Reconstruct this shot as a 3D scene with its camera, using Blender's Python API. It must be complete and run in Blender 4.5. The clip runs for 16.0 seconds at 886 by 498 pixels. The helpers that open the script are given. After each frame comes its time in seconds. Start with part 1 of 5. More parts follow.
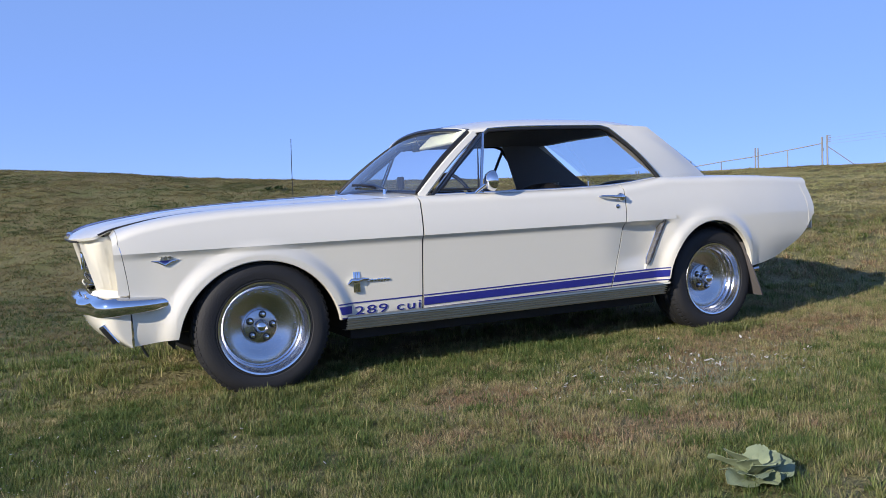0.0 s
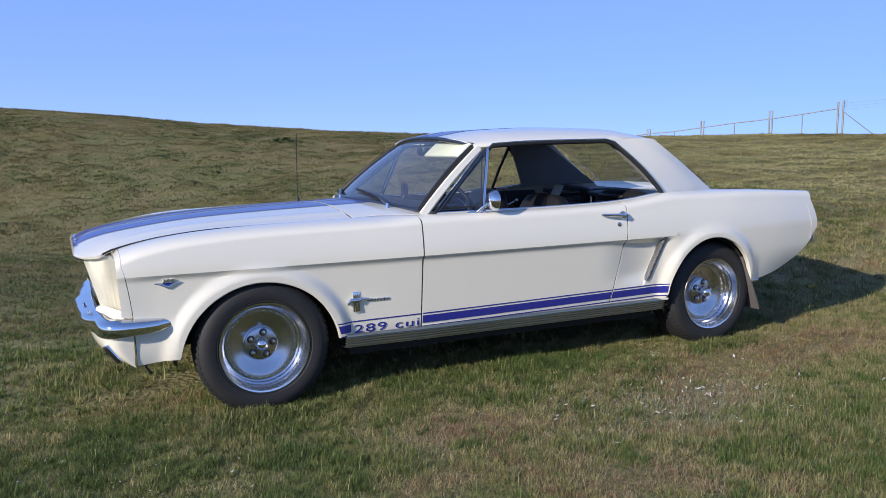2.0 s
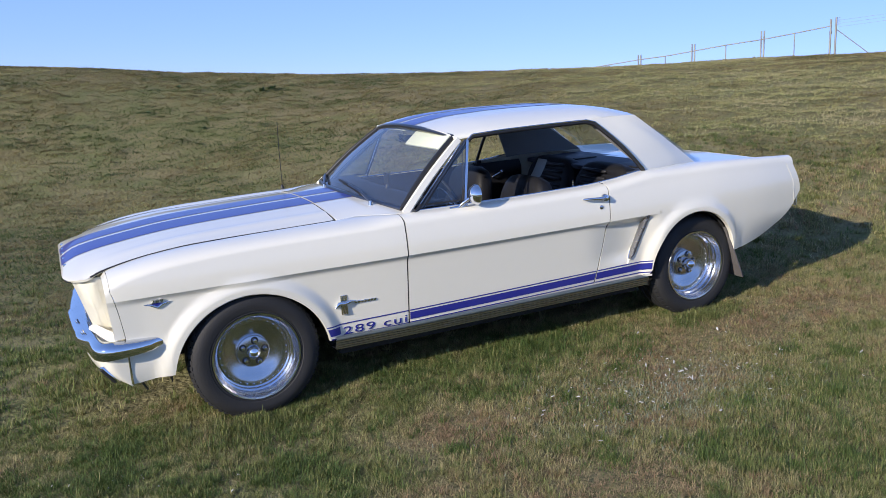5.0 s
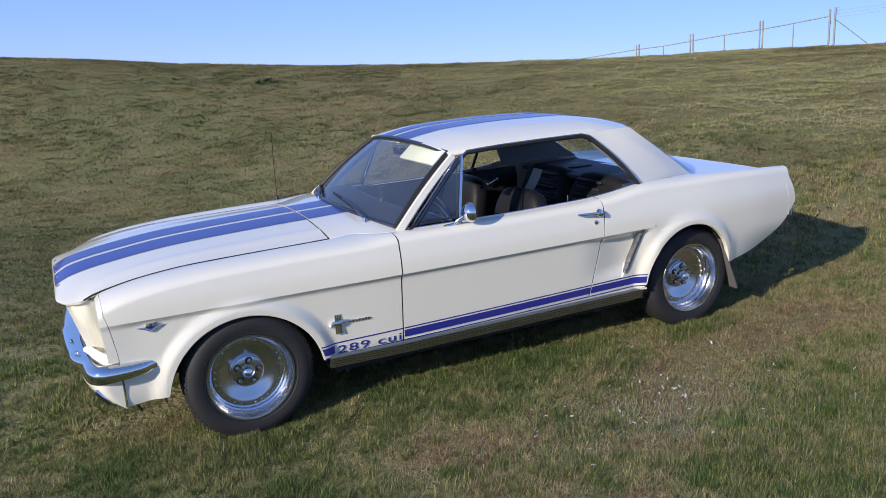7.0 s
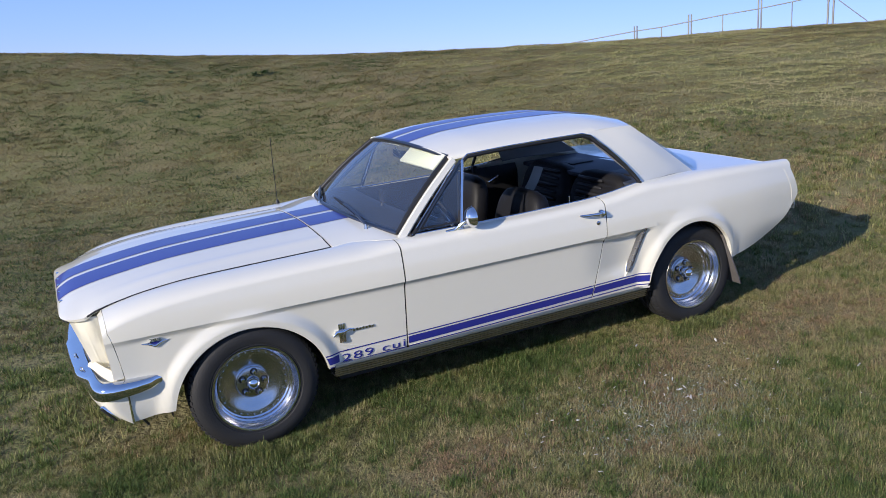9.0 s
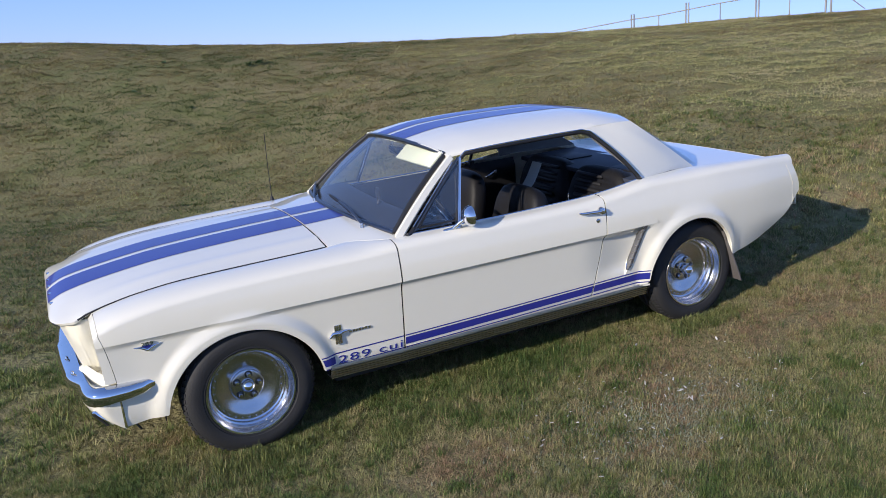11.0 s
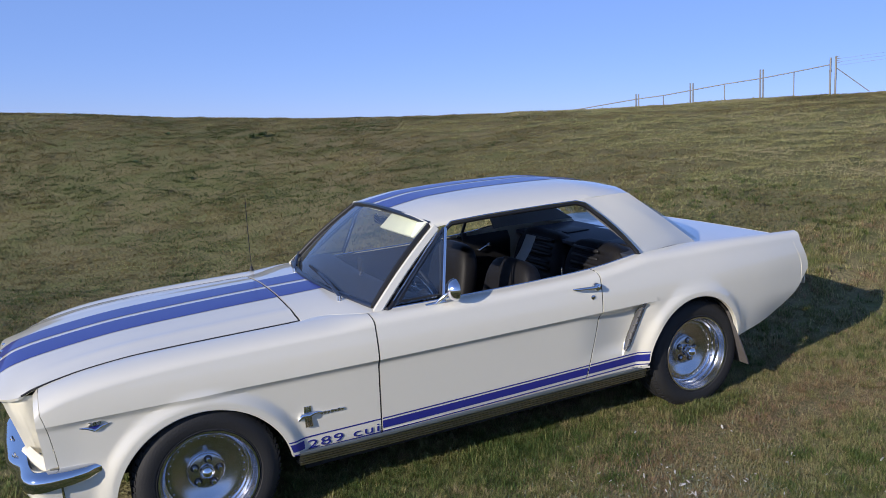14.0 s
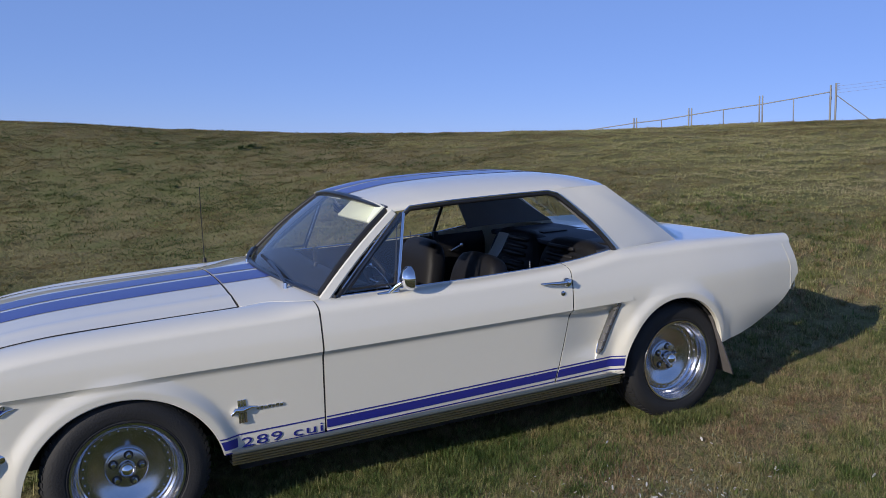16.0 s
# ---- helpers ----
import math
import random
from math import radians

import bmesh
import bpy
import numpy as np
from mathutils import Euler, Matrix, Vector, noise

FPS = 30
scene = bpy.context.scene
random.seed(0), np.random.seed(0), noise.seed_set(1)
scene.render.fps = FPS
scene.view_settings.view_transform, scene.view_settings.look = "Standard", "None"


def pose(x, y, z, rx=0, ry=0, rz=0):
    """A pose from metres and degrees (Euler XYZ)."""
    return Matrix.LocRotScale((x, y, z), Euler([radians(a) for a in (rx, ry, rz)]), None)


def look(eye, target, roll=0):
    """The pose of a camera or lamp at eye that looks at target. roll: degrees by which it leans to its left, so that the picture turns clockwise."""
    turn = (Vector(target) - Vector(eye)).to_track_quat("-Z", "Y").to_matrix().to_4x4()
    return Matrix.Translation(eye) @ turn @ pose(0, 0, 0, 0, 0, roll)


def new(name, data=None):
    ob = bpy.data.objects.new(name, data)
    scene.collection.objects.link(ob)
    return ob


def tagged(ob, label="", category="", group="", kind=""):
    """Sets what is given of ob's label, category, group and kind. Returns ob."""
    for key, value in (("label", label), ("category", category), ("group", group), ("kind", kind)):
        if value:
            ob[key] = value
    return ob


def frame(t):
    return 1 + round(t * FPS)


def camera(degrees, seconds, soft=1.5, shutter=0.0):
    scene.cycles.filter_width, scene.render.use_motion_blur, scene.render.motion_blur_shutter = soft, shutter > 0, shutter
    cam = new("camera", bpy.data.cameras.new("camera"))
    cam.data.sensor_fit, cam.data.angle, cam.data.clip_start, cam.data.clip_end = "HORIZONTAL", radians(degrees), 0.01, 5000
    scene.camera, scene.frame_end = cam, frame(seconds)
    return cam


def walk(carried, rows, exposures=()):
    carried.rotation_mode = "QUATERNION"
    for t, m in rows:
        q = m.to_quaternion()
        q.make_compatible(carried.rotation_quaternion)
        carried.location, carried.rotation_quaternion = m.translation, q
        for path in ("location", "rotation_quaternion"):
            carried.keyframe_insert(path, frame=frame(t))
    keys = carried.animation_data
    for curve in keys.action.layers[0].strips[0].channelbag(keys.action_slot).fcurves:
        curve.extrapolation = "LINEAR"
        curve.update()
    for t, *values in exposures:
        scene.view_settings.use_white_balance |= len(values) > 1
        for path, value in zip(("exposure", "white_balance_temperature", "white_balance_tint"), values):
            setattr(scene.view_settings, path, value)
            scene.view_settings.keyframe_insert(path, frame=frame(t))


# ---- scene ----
# The plan is laid out in the car's own frame: x to the tail, y to its far side, z up. SITE tips it into the world.
SITE = Matrix(((0.99661, -0.00041, -0.08229), (-0.00041, 0.99995, -0.01002), (0.08229, 0.01002, 0.99656))).to_4x4()
cam = camera(56.7, 16.0, soft=0.6)
PATH = [
    (0, (-0.889, -4.564, 0.832), (-0.018, -2.767, 0.733), -2.95),
    (0.5, (-0.874, -4.565, 0.964), (-0.003, -2.771, 0.812), -2.36),
    (1, (-0.852, -4.566, 1.087), (0.013, -2.769, 0.943), -2.30),
    (1.5, (-0.841, -4.573, 1.181), (0.013, -2.773, 0.999), -1.59),
    (2, (-0.841, -4.586, 1.267), (0.002, -2.791, 1.009), -0.98),
    (2.5, (-0.836, -4.596, 1.348), (-0.003, -2.811, 0.996), -1.88),
    (3, (-0.825, -4.593, 1.418), (0.005, -2.819, 1.010), -2.05),
    (3.5, (-0.801, -4.601, 1.483), (0.025, -2.833, 1.043), -2.48),
    (4, (-0.793, -4.611, 1.542), (0.033, -2.848, 1.087), -3.11),
    (4.5, (-0.776, -4.613, 1.595), (0.050, -2.852, 1.129), -3.75),
    (5, (-0.756, -4.609, 1.655), (0.071, -2.843, 1.209), -3.67),
    (7.5, (-0.702, -4.577, 1.857), (0.122, -2.825, 1.356), -3.87),
    (8, (-0.699, -4.568, 1.885), (0.123, -2.820, 1.367), -4.44),
    (8.5, (-0.700, -4.550, 1.918), (0.121, -2.803, 1.393), -4.27),
    (9, (-0.688, -4.545, 1.945), (0.127, -2.796, 1.417), -4.93),
    (11.5, (-0.630, -4.450, 1.982), (0.189, -2.714, 1.421), -5.09),
    (12, (-0.595, -4.441, 1.973), (0.224, -2.703, 1.417), -5.35),
    (12.5, (-0.564, -4.427, 1.965), (0.254, -2.685, 1.420), -5.27),
    (13, (-0.531, -4.414, 1.952), (0.286, -2.662, 1.437), -4.90),
    (13.5, (-0.488, -4.355, 1.930), (0.335, -2.590, 1.475), -4.68),
    (14, (-0.433, -4.275, 1.895), (0.400, -2.496, 1.519), -4.14),
    (14.5, (-0.395, -4.225, 1.848), (0.441, -2.443, 1.497), -4.07),
    (15, (-0.336, -4.201, 1.802), (0.501, -2.414, 1.476), -2.80),
    (15.5, (-0.250, -4.169, 1.731), (0.592, -2.376, 1.462), -2.78),
    (16, (-0.144, -4.111, 1.634), (0.695, -2.322, 1.328), -2.78),
]
EXPOSURES = [(0.0, 0.05, 5900, 10), (0.5, 0.16, 5900, 10), (1.0, 0.04, 5900, 10), (2.0, 0.06, 5900, 10), (2.5, 0.20, 5900, 10), (3.5, 0.28, 5900, 10), (5.0, 0.18, 5900, 10), (7.5, 0.04, 5900, 10), (9.0, 0.05, 5900, 10), (12.5, 0.08, 5900, 10), (14.0, -0.22, 5900, 10), (16.0, -0.45, 5900, 10)]
walk(cam, [(t, SITE @ look(eye, target, roll)) for t, eye, target, roll in PATH], EXPOSURES)

# ---- world and sun ----
SUN_WAY = SITE.to_3x3() @ Vector((2.3, 0.90, -1.05)).normalized()
world = bpy.data.worlds.new("sky")
scene.world = world
world.use_nodes = True
wn = world.node_tree
sky = wn.nodes.new("ShaderNodeTexSky")
sky.sky_type, sky.sun_disc = "NISHITA", False
sky.sun_elevation = math.asin(-SUN_WAY.z)
sky.sun_rotation = math.atan2(-SUN_WAY.x, -SUN_WAY.y)
sky.altitude, sky.air_density, sky.dust_density, sky.ozone_density = 0, 0.7, 0.0, 3.0
wn.nodes["Background"].inputs["Strength"].default_value = 0.145
tint = wn.nodes.new("ShaderNodeMix")
tint.data_type, tint.blend_type = "RGBA", "MULTIPLY"
tint.inputs[0].default_value, tint.inputs[7].default_value = 1.0, (1.03, 0.93, 1.36, 1)
even = wn.nodes.new("ShaderNodeMix")  # thin high haze evens the blue out towards the horizon
even.data_type = "RGBA"
even.inputs[7].default_value = (2.04, 3.20, 5.78, 1)
way, part_z, low_sky = wn.nodes.new("ShaderNodeTexCoord"), wn.nodes.new("ShaderNodeSeparateXYZ"), wn.nodes.new("ShaderNodeMapRange")
low_sky.inputs["From Min"].default_value, low_sky.inputs["From Max"].default_value = 0.30, 0.95
low_sky.inputs["To Min"].default_value, low_sky.inputs["To Max"].default_value = 0.62, 0.30
wn.links.new(way.outputs["Generated"], part_z.inputs[0]), wn.links.new(part_z.outputs["Z"], low_sky.inputs["Value"])
wn.links.new(low_sky.outputs["Result"], even.inputs[0])
wn.links.new(sky.outputs["Color"], tint.inputs[6]), wn.links.new(tint.outputs[2], even.inputs[6])
wn.links.new(even.outputs[2], wn.nodes["Background"].inputs["Color"])
sun = new("sun", bpy.data.lights.new("sun", "SUN"))
sun.data.energy, sun.data.angle, sun.data.color = 5.7, radians(0.53), (1.0, 0.86, 0.70)
sun.rotation_euler = SUN_WAY.to_track_quat("-Z", "Y").to_euler()


# ---- materials ----
def mat(name, color, rough=0.5, metal=0.0, coat=0.0, vary=0.0, scale=8.0, bump=0.0, bump_scale=60.0, dark=None, coat_rough=0.04, spec=0.5):
    """A principled surface with two scales of tone and a fine relief."""
    m = bpy.data.materials.new(name)
    m.use_nodes = True
    n, l = m.node_tree.nodes, m.node_tree.links
    b = n["Principled BSDF"]
    b.inputs["Roughness"].default_value, b.inputs["Metallic"].default_value = rough, metal
    b.inputs["Coat Weight"].default_value, b.inputs["Coat Roughness"].default_value = coat, coat_rough
    b.inputs["Specular IOR Level"].default_value = spec
    b.inputs["Base Color"].default_value = (*color, 1)
    co = n.new("ShaderNodeTexCoord")
    if vary:
        big, small, add, ramp = n.new("ShaderNodeTexNoise"), n.new("ShaderNodeTexNoise"), n.new("ShaderNodeMath"), n.new("ShaderNodeMix")
        big.inputs["Scale"].default_value, small.inputs["Scale"].default_value = scale, scale * 7
        small.inputs["Detail"].default_value = 5
        l.new(co.outputs["Object"], big.inputs["Vector"]), l.new(co.outputs["Object"], small.inputs["Vector"])
        add.operation = "MULTIPLY_ADD"
        l.new(small.outputs["Fac"], add.inputs[0])
        add.inputs[1].default_value = 0.5
        half = n.new("ShaderNodeMath")
        half.operation = "MULTIPLY"
        half.inputs[1].default_value = 0.5
        l.new(big.outputs["Fac"], half.inputs[0]), l.new(half.outputs[0], add.inputs[2])
        ramp.data_type = "RGBA"
        low = dark or tuple(c * (1 - vary) for c in color)
        high = tuple(min(1, c * (1 + vary * 0.6)) for c in color)
        ramp.inputs[6].default_value, ramp.inputs[7].default_value = (*low, 1), (*high, 1)
        l.new(add.outputs[0], ramp.inputs[0])
        l.new(ramp.outputs[2], b.inputs["Base Color"])
    if bump:
        tex, bp = n.new("ShaderNodeTexNoise"), n.new("ShaderNodeBump")
        tex.inputs["Scale"].default_value, tex.inputs["Detail"].default_value = bump_scale, 6
        bp.inputs["Strength"].default_value, bp.inputs["Distance"].default_value = bump, 0.01
        l.new(co.outputs["Object"], tex.inputs["Vector"]), l.new(tex.outputs["Fac"], bp.inputs["Height"]), l.new(bp.outputs["Normal"], b.inputs["Normal"])
    return m


def glass_mat(name, tint, sheen=0.0):
    m = bpy.data.materials.new(name)
    m.use_nodes = True
    n, l = m.node_tree.nodes, m.node_tree.links
    n.remove(n["Principled BSDF"])
    clear, gloss, mix, fres = n.new("ShaderNodeBsdfTransparent"), n.new("ShaderNodeBsdfGlossy"), n.new("ShaderNodeMixShader"), n.new("ShaderNodeFresnel")
    clear.inputs["Color"].default_value = (*tint, 1)
    gloss.inputs["Roughness"].default_value = 0.02
    fres.inputs["IOR"].default_value = 2.3
    l.new(fres.outputs[0], mix.inputs[0]), l.new(clear.outputs[0], mix.inputs[1]), l.new(gloss.outputs[0], mix.inputs[2])
    # bluish film: sky sheen on the glass, put in as diffuse colour
    film, over = n.new("ShaderNodeBsdfDiffuse"), n.new("ShaderNodeMixShader")
    film.inputs["Color"].default_value, over.inputs[0].default_value = (0.46, 0.53, 0.70, 1), sheen
    l.new(mix.outputs[0], over.inputs[1]), l.new(film.outputs[0], over.inputs[2])
    l.new(over.outputs[0], n["Material Output"].inputs["Surface"])
    return m


PAINT = mat("white_paint", (0.735, 0.705, 0.590), 0.32, 0, 1.0, 0.03, 2.0)
# the white paint again, lighter: direct sun put into its colour
SUNLIT_PAINT = mat("sunlit_paint", (0.82, 0.775, 0.62), 0.4, 0, 0.4, 0.05, 6.0)
BLUE = mat("blue_vinyl", (0.024, 0.028, 0.23), 0.35, 0, 0.5, 0.06, 4.0)
CHROME = mat("chrome", (0.75, 0.76, 0.78), 0.07, 1.0, 0, 0.06, 12.0)
POLISHED = mat("polished_aluminium", (0.74, 0.74, 0.75), 0.16, 1.0, 0, 0.10, 9.0, 0.03, 240)
SATIN = mat("satin_aluminium", (0.52, 0.52, 0.53), 0.23, 1.0, 0, 0.12, 9.0)
BRASSY = mat("rocker_moulding", (0.50, 0.47, 0.37), 0.35, 1.0, 0, 0.15, 9.0)
RUBBER = mat("tyre_rubber", (0.015, 0.015, 0.0155), 0.72, 0, 0, 0.35, 14.0, 0.25, 120)
BLACK = mat("black_trim", (0.012, 0.012, 0.013), 0.5, 0, 0, 0.3, 20.0)
VINYL = mat("black_vinyl", (0.011, 0.011, 0.013), 0.55, 0, 0, 0.3, 14.0, 0.2, 160, spec=0.3)
UNDER = mat("underbody", (0.02, 0.019, 0.018), 0.9, 0, 0, 0.4, 6.0)
HEADLINER = mat("headliner", (0.22, 0.22, 0.22), 0.8, 0, 0, 0.1, 12.0, 0.2, 200)
VISOR = mat("visor_vinyl", (0.80, 0.82, 0.64), 0.5, 0, 0, 0.05, 8.0, 0.1, 160)
FLAP = mat("mud_flap", (0.11, 0.10, 0.095), 0.7, 0, 0, 0.3, 14.0)
GLASS = glass_mat("window_glass", (0.80, 0.85, 0.86))
SHEEN_GLASS = glass_mat("sheen_glass", (0.80, 0.85, 0.90), 0.04)
LENS = mat("headlight_glass", (0.7, 0.72, 0.74), 0.08, 0.6, 0.8, 0.05)
RED = mat("red_lens", (0.35, 0.01, 0.01), 0.12, 0, 0.6, 0.1)
GALV = mat("galvanised_steel", (0.27, 0.265, 0.255), 0.55, 0.3, 0, 0.2, 6.0)
SCOOP = mat("scoop_grey", (0.045, 0.045, 0.048), 0.45, 0, 0, 0.3, 12.0)
STONE = mat("pale_stone", (0.50, 0.49, 0.46), 0.9, 0, 0, 0.3, 30.0)


# ---- mesh helpers ----
def link(name, me, material, parent=None, label="", angle=40, solid=0.0):
    ob = new(name, me)
    me.materials.append(material)
    me.polygons.foreach_set("use_smooth", [True] * len(me.polygons))
    me.set_sharp_from_angle(angle=radians(angle))
    if parent is not None:
        ob.parent = parent
    if label:
        ob["label"] = label
    if solid:
        me.update()
        mid = Vector((1.4, 0, 0.5))
        if sum(p.area * p.normal.dot(p.center - mid) for p in me.polygons) < 0:
            me.flip_normals()
        used = {}
        for p in me.polygons:
            for k in p.edge_keys:
                used[k] = used.get(k, 0) + 1
        for e in me.edges:
            if used.get(e.key, 0) == 1:
                e.use_edge_sharp = True
        s = ob.modifiers.new("thickness", "SOLIDIFY")
        s.thickness, s.offset = solid, -1.0
    return ob


def part(name, bm, material, parent=None, label="", angle=40, solid=0.0):
    me = bpy.data.meshes.new(name)
    bmesh.ops.recalc_face_normals(bm, faces=bm.faces)
    bm.to_mesh(me)
    bm.free()
    return link(name, me, material, parent, label, angle, solid)


def grid(name, rows, material, parent=None, label="", flip=False, angle=40, solid=0.0, close=False, caps=False):
    """A skin over rows of points, all of one length."""
    w = len(rows[0])
    verts = [tuple(p) for r in rows for p in r]
    faces = []
    for i in range(len(rows) - 1):
        for j in range(w if close else w - 1):
            k = (j + 1) % w
            f = (i * w + j, i * w + k, (i + 1) * w + k, (i + 1) * w + j)
            faces.append(f[::-1] if flip else f)
    if caps:
        faces += [tuple(range(w))[:: 1 if flip else -1], tuple(range((len(rows) - 1) * w, len(rows) * w))[:: -1 if flip else 1]]
    me = bpy.data.meshes.new(name)
    me.from_pydata(verts, [], faces)
    me.update()
    return link(name, me, material, parent, label, angle, solid)


def curve(*pts):
    """A smooth line through (x, value) pairs."""
    xs, ys = np.array([p[0] for p in pts], float), np.array([p[1] for p in pts], float)
    d = np.diff(ys) / np.diff(xs)
    m = np.zeros(len(xs))
    m[0], m[-1] = d[0], d[-1]
    for i in range(1, len(xs) - 1):
        m[i] = 0 if d[i - 1] * d[i] <= 0 else 2 * d[i - 1] * d[i] / (d[i - 1] + d[i])

    def at(x):
        x = min(max(x, xs[0]), xs[-1])
        i = min(int(np.searchsorted(xs, x, "right")) - 1, len(xs) - 2)
        h = xs[i + 1] - xs[i]
        t = (x - xs[i]) / h
        return float((2 * t**3 - 3 * t**2 + 1) * ys[i] + (t**3 - 2 * t**2 + t) * h * m[i] + (3 * t**2 - 2 * t**3) * ys[i + 1] + (t**3 - t**2) * h * m[i + 1])

    return at


def steps(a, b, n):
    return [a + (b - a) * i / n for i in range(n + 1)]


def smooth(a, b, x):
    t = min(max((x - a) / (b - a), 0.0), 1.0)
    return t * t * (3 - 2 * t)


def tube(name, pts, r, material, parent=None, label="", n=10, taper=None):
    """A round bar along points, its ends closed."""
    pts = [Vector(p) for p in pts]
    rows = []
    side = None
    for i, p in enumerate(pts):
        way = (pts[min(i + 1, len(pts) - 1)] - pts[max(i - 1, 0)]).normalized()
        if side is None:
            side = way.orthogonal().normalized()
        side = (side - way * side.dot(way)).normalized()
        up = way.cross(side)
        rr = r if taper is None else taper[i]
        rows.append([p + rr * (math.cos(a) * side + math.sin(a) * up) for a in [2 * math.pi * k / n for k in range(n)]])
    return grid(name, rows, material, parent, label, close=True, caps=True, angle=50)


def lathe(name, profile, axis_at, material, parent=None, label="", n=48, angle=35, out=-1):
    """Turns (radius, offset outward) pairs about the line through axis_at along y; out: -1 for the near side, 1 for the far side."""
    cx, cy, cz = axis_at
    rows = [[(cx + r * math.cos(a), cy + out * o, cz + r * math.sin(a)) for a in [2 * math.pi * k / n for k in range(n)]] for r, o in profile]
    return grid(name, rows, material, parent, label, close=True, angle=angle, flip=out > 0)


def box(name, lo, hi, material, parent=None, label="", bevel=0.006, seg=2, m=None):
    bm = bmesh.new()
    bmesh.ops.create_cube(bm, size=1)
    lo, hi = Vector(lo), Vector(hi)
    for v in bm.verts:
        v.co = Vector([(lo[i] + hi[i]) / 2 + v.co[i] * (hi[i] - lo[i]) for i in range(3)])
    if bevel:
        bmesh.ops.bevel(bm, geom=bm.edges[:], offset=bevel, segments=seg, affect="EDGES", profile=0.6)
    if m is not None:
        bmesh.ops.transform(bm, matrix=m, verts=bm.verts)
    return part(name, bm, material, parent, label, angle=50)


# ---- the ground ----
crest_z = curve((-30, 2.3), (-14, 2.35), (-8.7, 2.14), (-3.8, 1.69), (0.9, 1.43), (5.6, 1.33), (9.5, 1.31), (16, 1.35), (30, 1.4))


def ground_z(x, y):
    """Height of the turf in the car's frame: level round the car, rising to the crest of a long bank."""
    d, s = 0.48 * x + 0.877 * y, 0.877 * x - 0.48 * y
    right = smooth(-3.0, 4.5, s)
    d0 = 4.0 - 2.4 * right
    u = (d - d0) / (13.2 - d0)
    a = min(max(u, 0.0), 1.0)
    rise = (1 - right) * (a * a * (3 - 2 * a)) + right * (0.4 * a + 0.6 * (2 * a - a * a)) * smooth(0, 0.12, a)
    z = crest_z(s) * rise
    if d > 12.2:
        z -= 0.035 * (d - 12.2) ** 2 if d < 16 else 0.505 + 0.27 * (d - 16)
    z += 0.025 * noise.noise(Vector((x * 0.45, y * 0.45, 3.0))) + 0.012 * noise.noise(Vector((x * 1.7, y * 1.7, 8.0)))
    near = math.exp(-((x - 1.4) ** 2 / 6 + y**2 / 3))
    pad = 1 - smooth(0.72, 1.28, max(abs(x - 1.4) / 2.4, abs(y) / 1.12))
    return z * (1 - 0.6 * near) + 0.022 * pad


def soil_material():
    m = bpy.data.materials.new("turf_soil")
    m.use_nodes = True
    n, l = m.node_tree.nodes, m.node_tree.links
    b = n["Principled BSDF"]
    b.inputs["Roughness"].default_value = 0.95
    b.inputs["Specular IOR Level"].default_value = 0.1
    co = n.new("ShaderNodeTexCoord")
    prev = None
    for scale, low, high, edge in ((0.35, (0.190, 0.180, 0.078), (0.225, 0.190, 0.096), 0.5), (2.3, (0.150, 0.160, 0.060), None, 0.56), (38.0, (0.120, 0.105, 0.056), None, 0.60)):
        t, r, x = n.new("ShaderNodeTexNoise"), n.new("ShaderNodeMapRange"), n.new("ShaderNodeMix")
        t.inputs["Scale"].default_value, t.inputs["Detail"].default_value = scale, 6
        l.new(co.outputs["Object"], t.inputs["Vector"])
        r.inputs["From Min"].default_value, r.inputs["From Max"].default_value = edge - 0.13, edge + 0.13
        l.new(t.outputs["Fac"], r.inputs["Value"])
        x.data_type = "RGBA"
        l.new(r.outputs["Result"], x.inputs[0])
        if prev is None:
            x.inputs[6].default_value, x.inputs[7].default_value = (*low, 1), (*high, 1)
        else:
            l.new(prev, x.inputs[6])
            x.inputs[7].default_value = (*low, 1)
        prev = x.outputs[2]
    l.new(prev, b.inputs["Base Color"])
    t, bp = n.new("ShaderNodeTexNoise"), n.new("ShaderNodeBump")
    t.inputs["Scale"].default_value, t.inputs["Detail"].default_value = 30, 8
    bp.inputs["Strength"].default_value, bp.inputs["Distance"].default_value = 0.8, 0.04
    l.new(co.outputs["Object"], t.inputs["Vector"]), l.new(t.outputs["Fac"], bp.inputs["Height"]), l.new(bp.outputs["Normal"], b.inputs["Normal"])
    return m


def build_ground():
    """One sheet from the wheels to the horizon, fine near the car and coarse far off."""
    line = [math.copysign(0.12 * (math.exp(abs(k) * 0.046) - 1) / 0.046 if abs(k) < 84 else 122.2 * 1.35 ** (abs(k) - 84), k) for k in range(-94, 95)]
    rows = []
    for gy in line:
        row = []
        for gx in line:
            x, y = gx + 2.0, gy + 1.0
            p = SITE @ Vector((x, y, ground_z(x, y) if max(abs(gx), abs(gy)) < 60 else 0.0))
            far = smooth(22, 75, math.hypot(gx, gy))
            low = -2.0 - 4.0 * smooth(60, 900, math.hypot(gx, gy))
            row.append((p.x, p.y, p.z * (1 - far) + far * min(low, p.z)))
        rows.append(row)
    tagged(grid("ground", rows, soil_material(), angle=180), "short dry turf over sandy soil, rising to a grassy bank", "ground", kind="structure")


build_ground()


# ---- the car ----
def empty(name, label, category, group=""):
    ob = new(name)
    ob.matrix_world = SITE
    return tagged(ob, label, category, group)


car = empty("car", "white two-door hardtop coupe with twin blue stripes and open windows", "car")

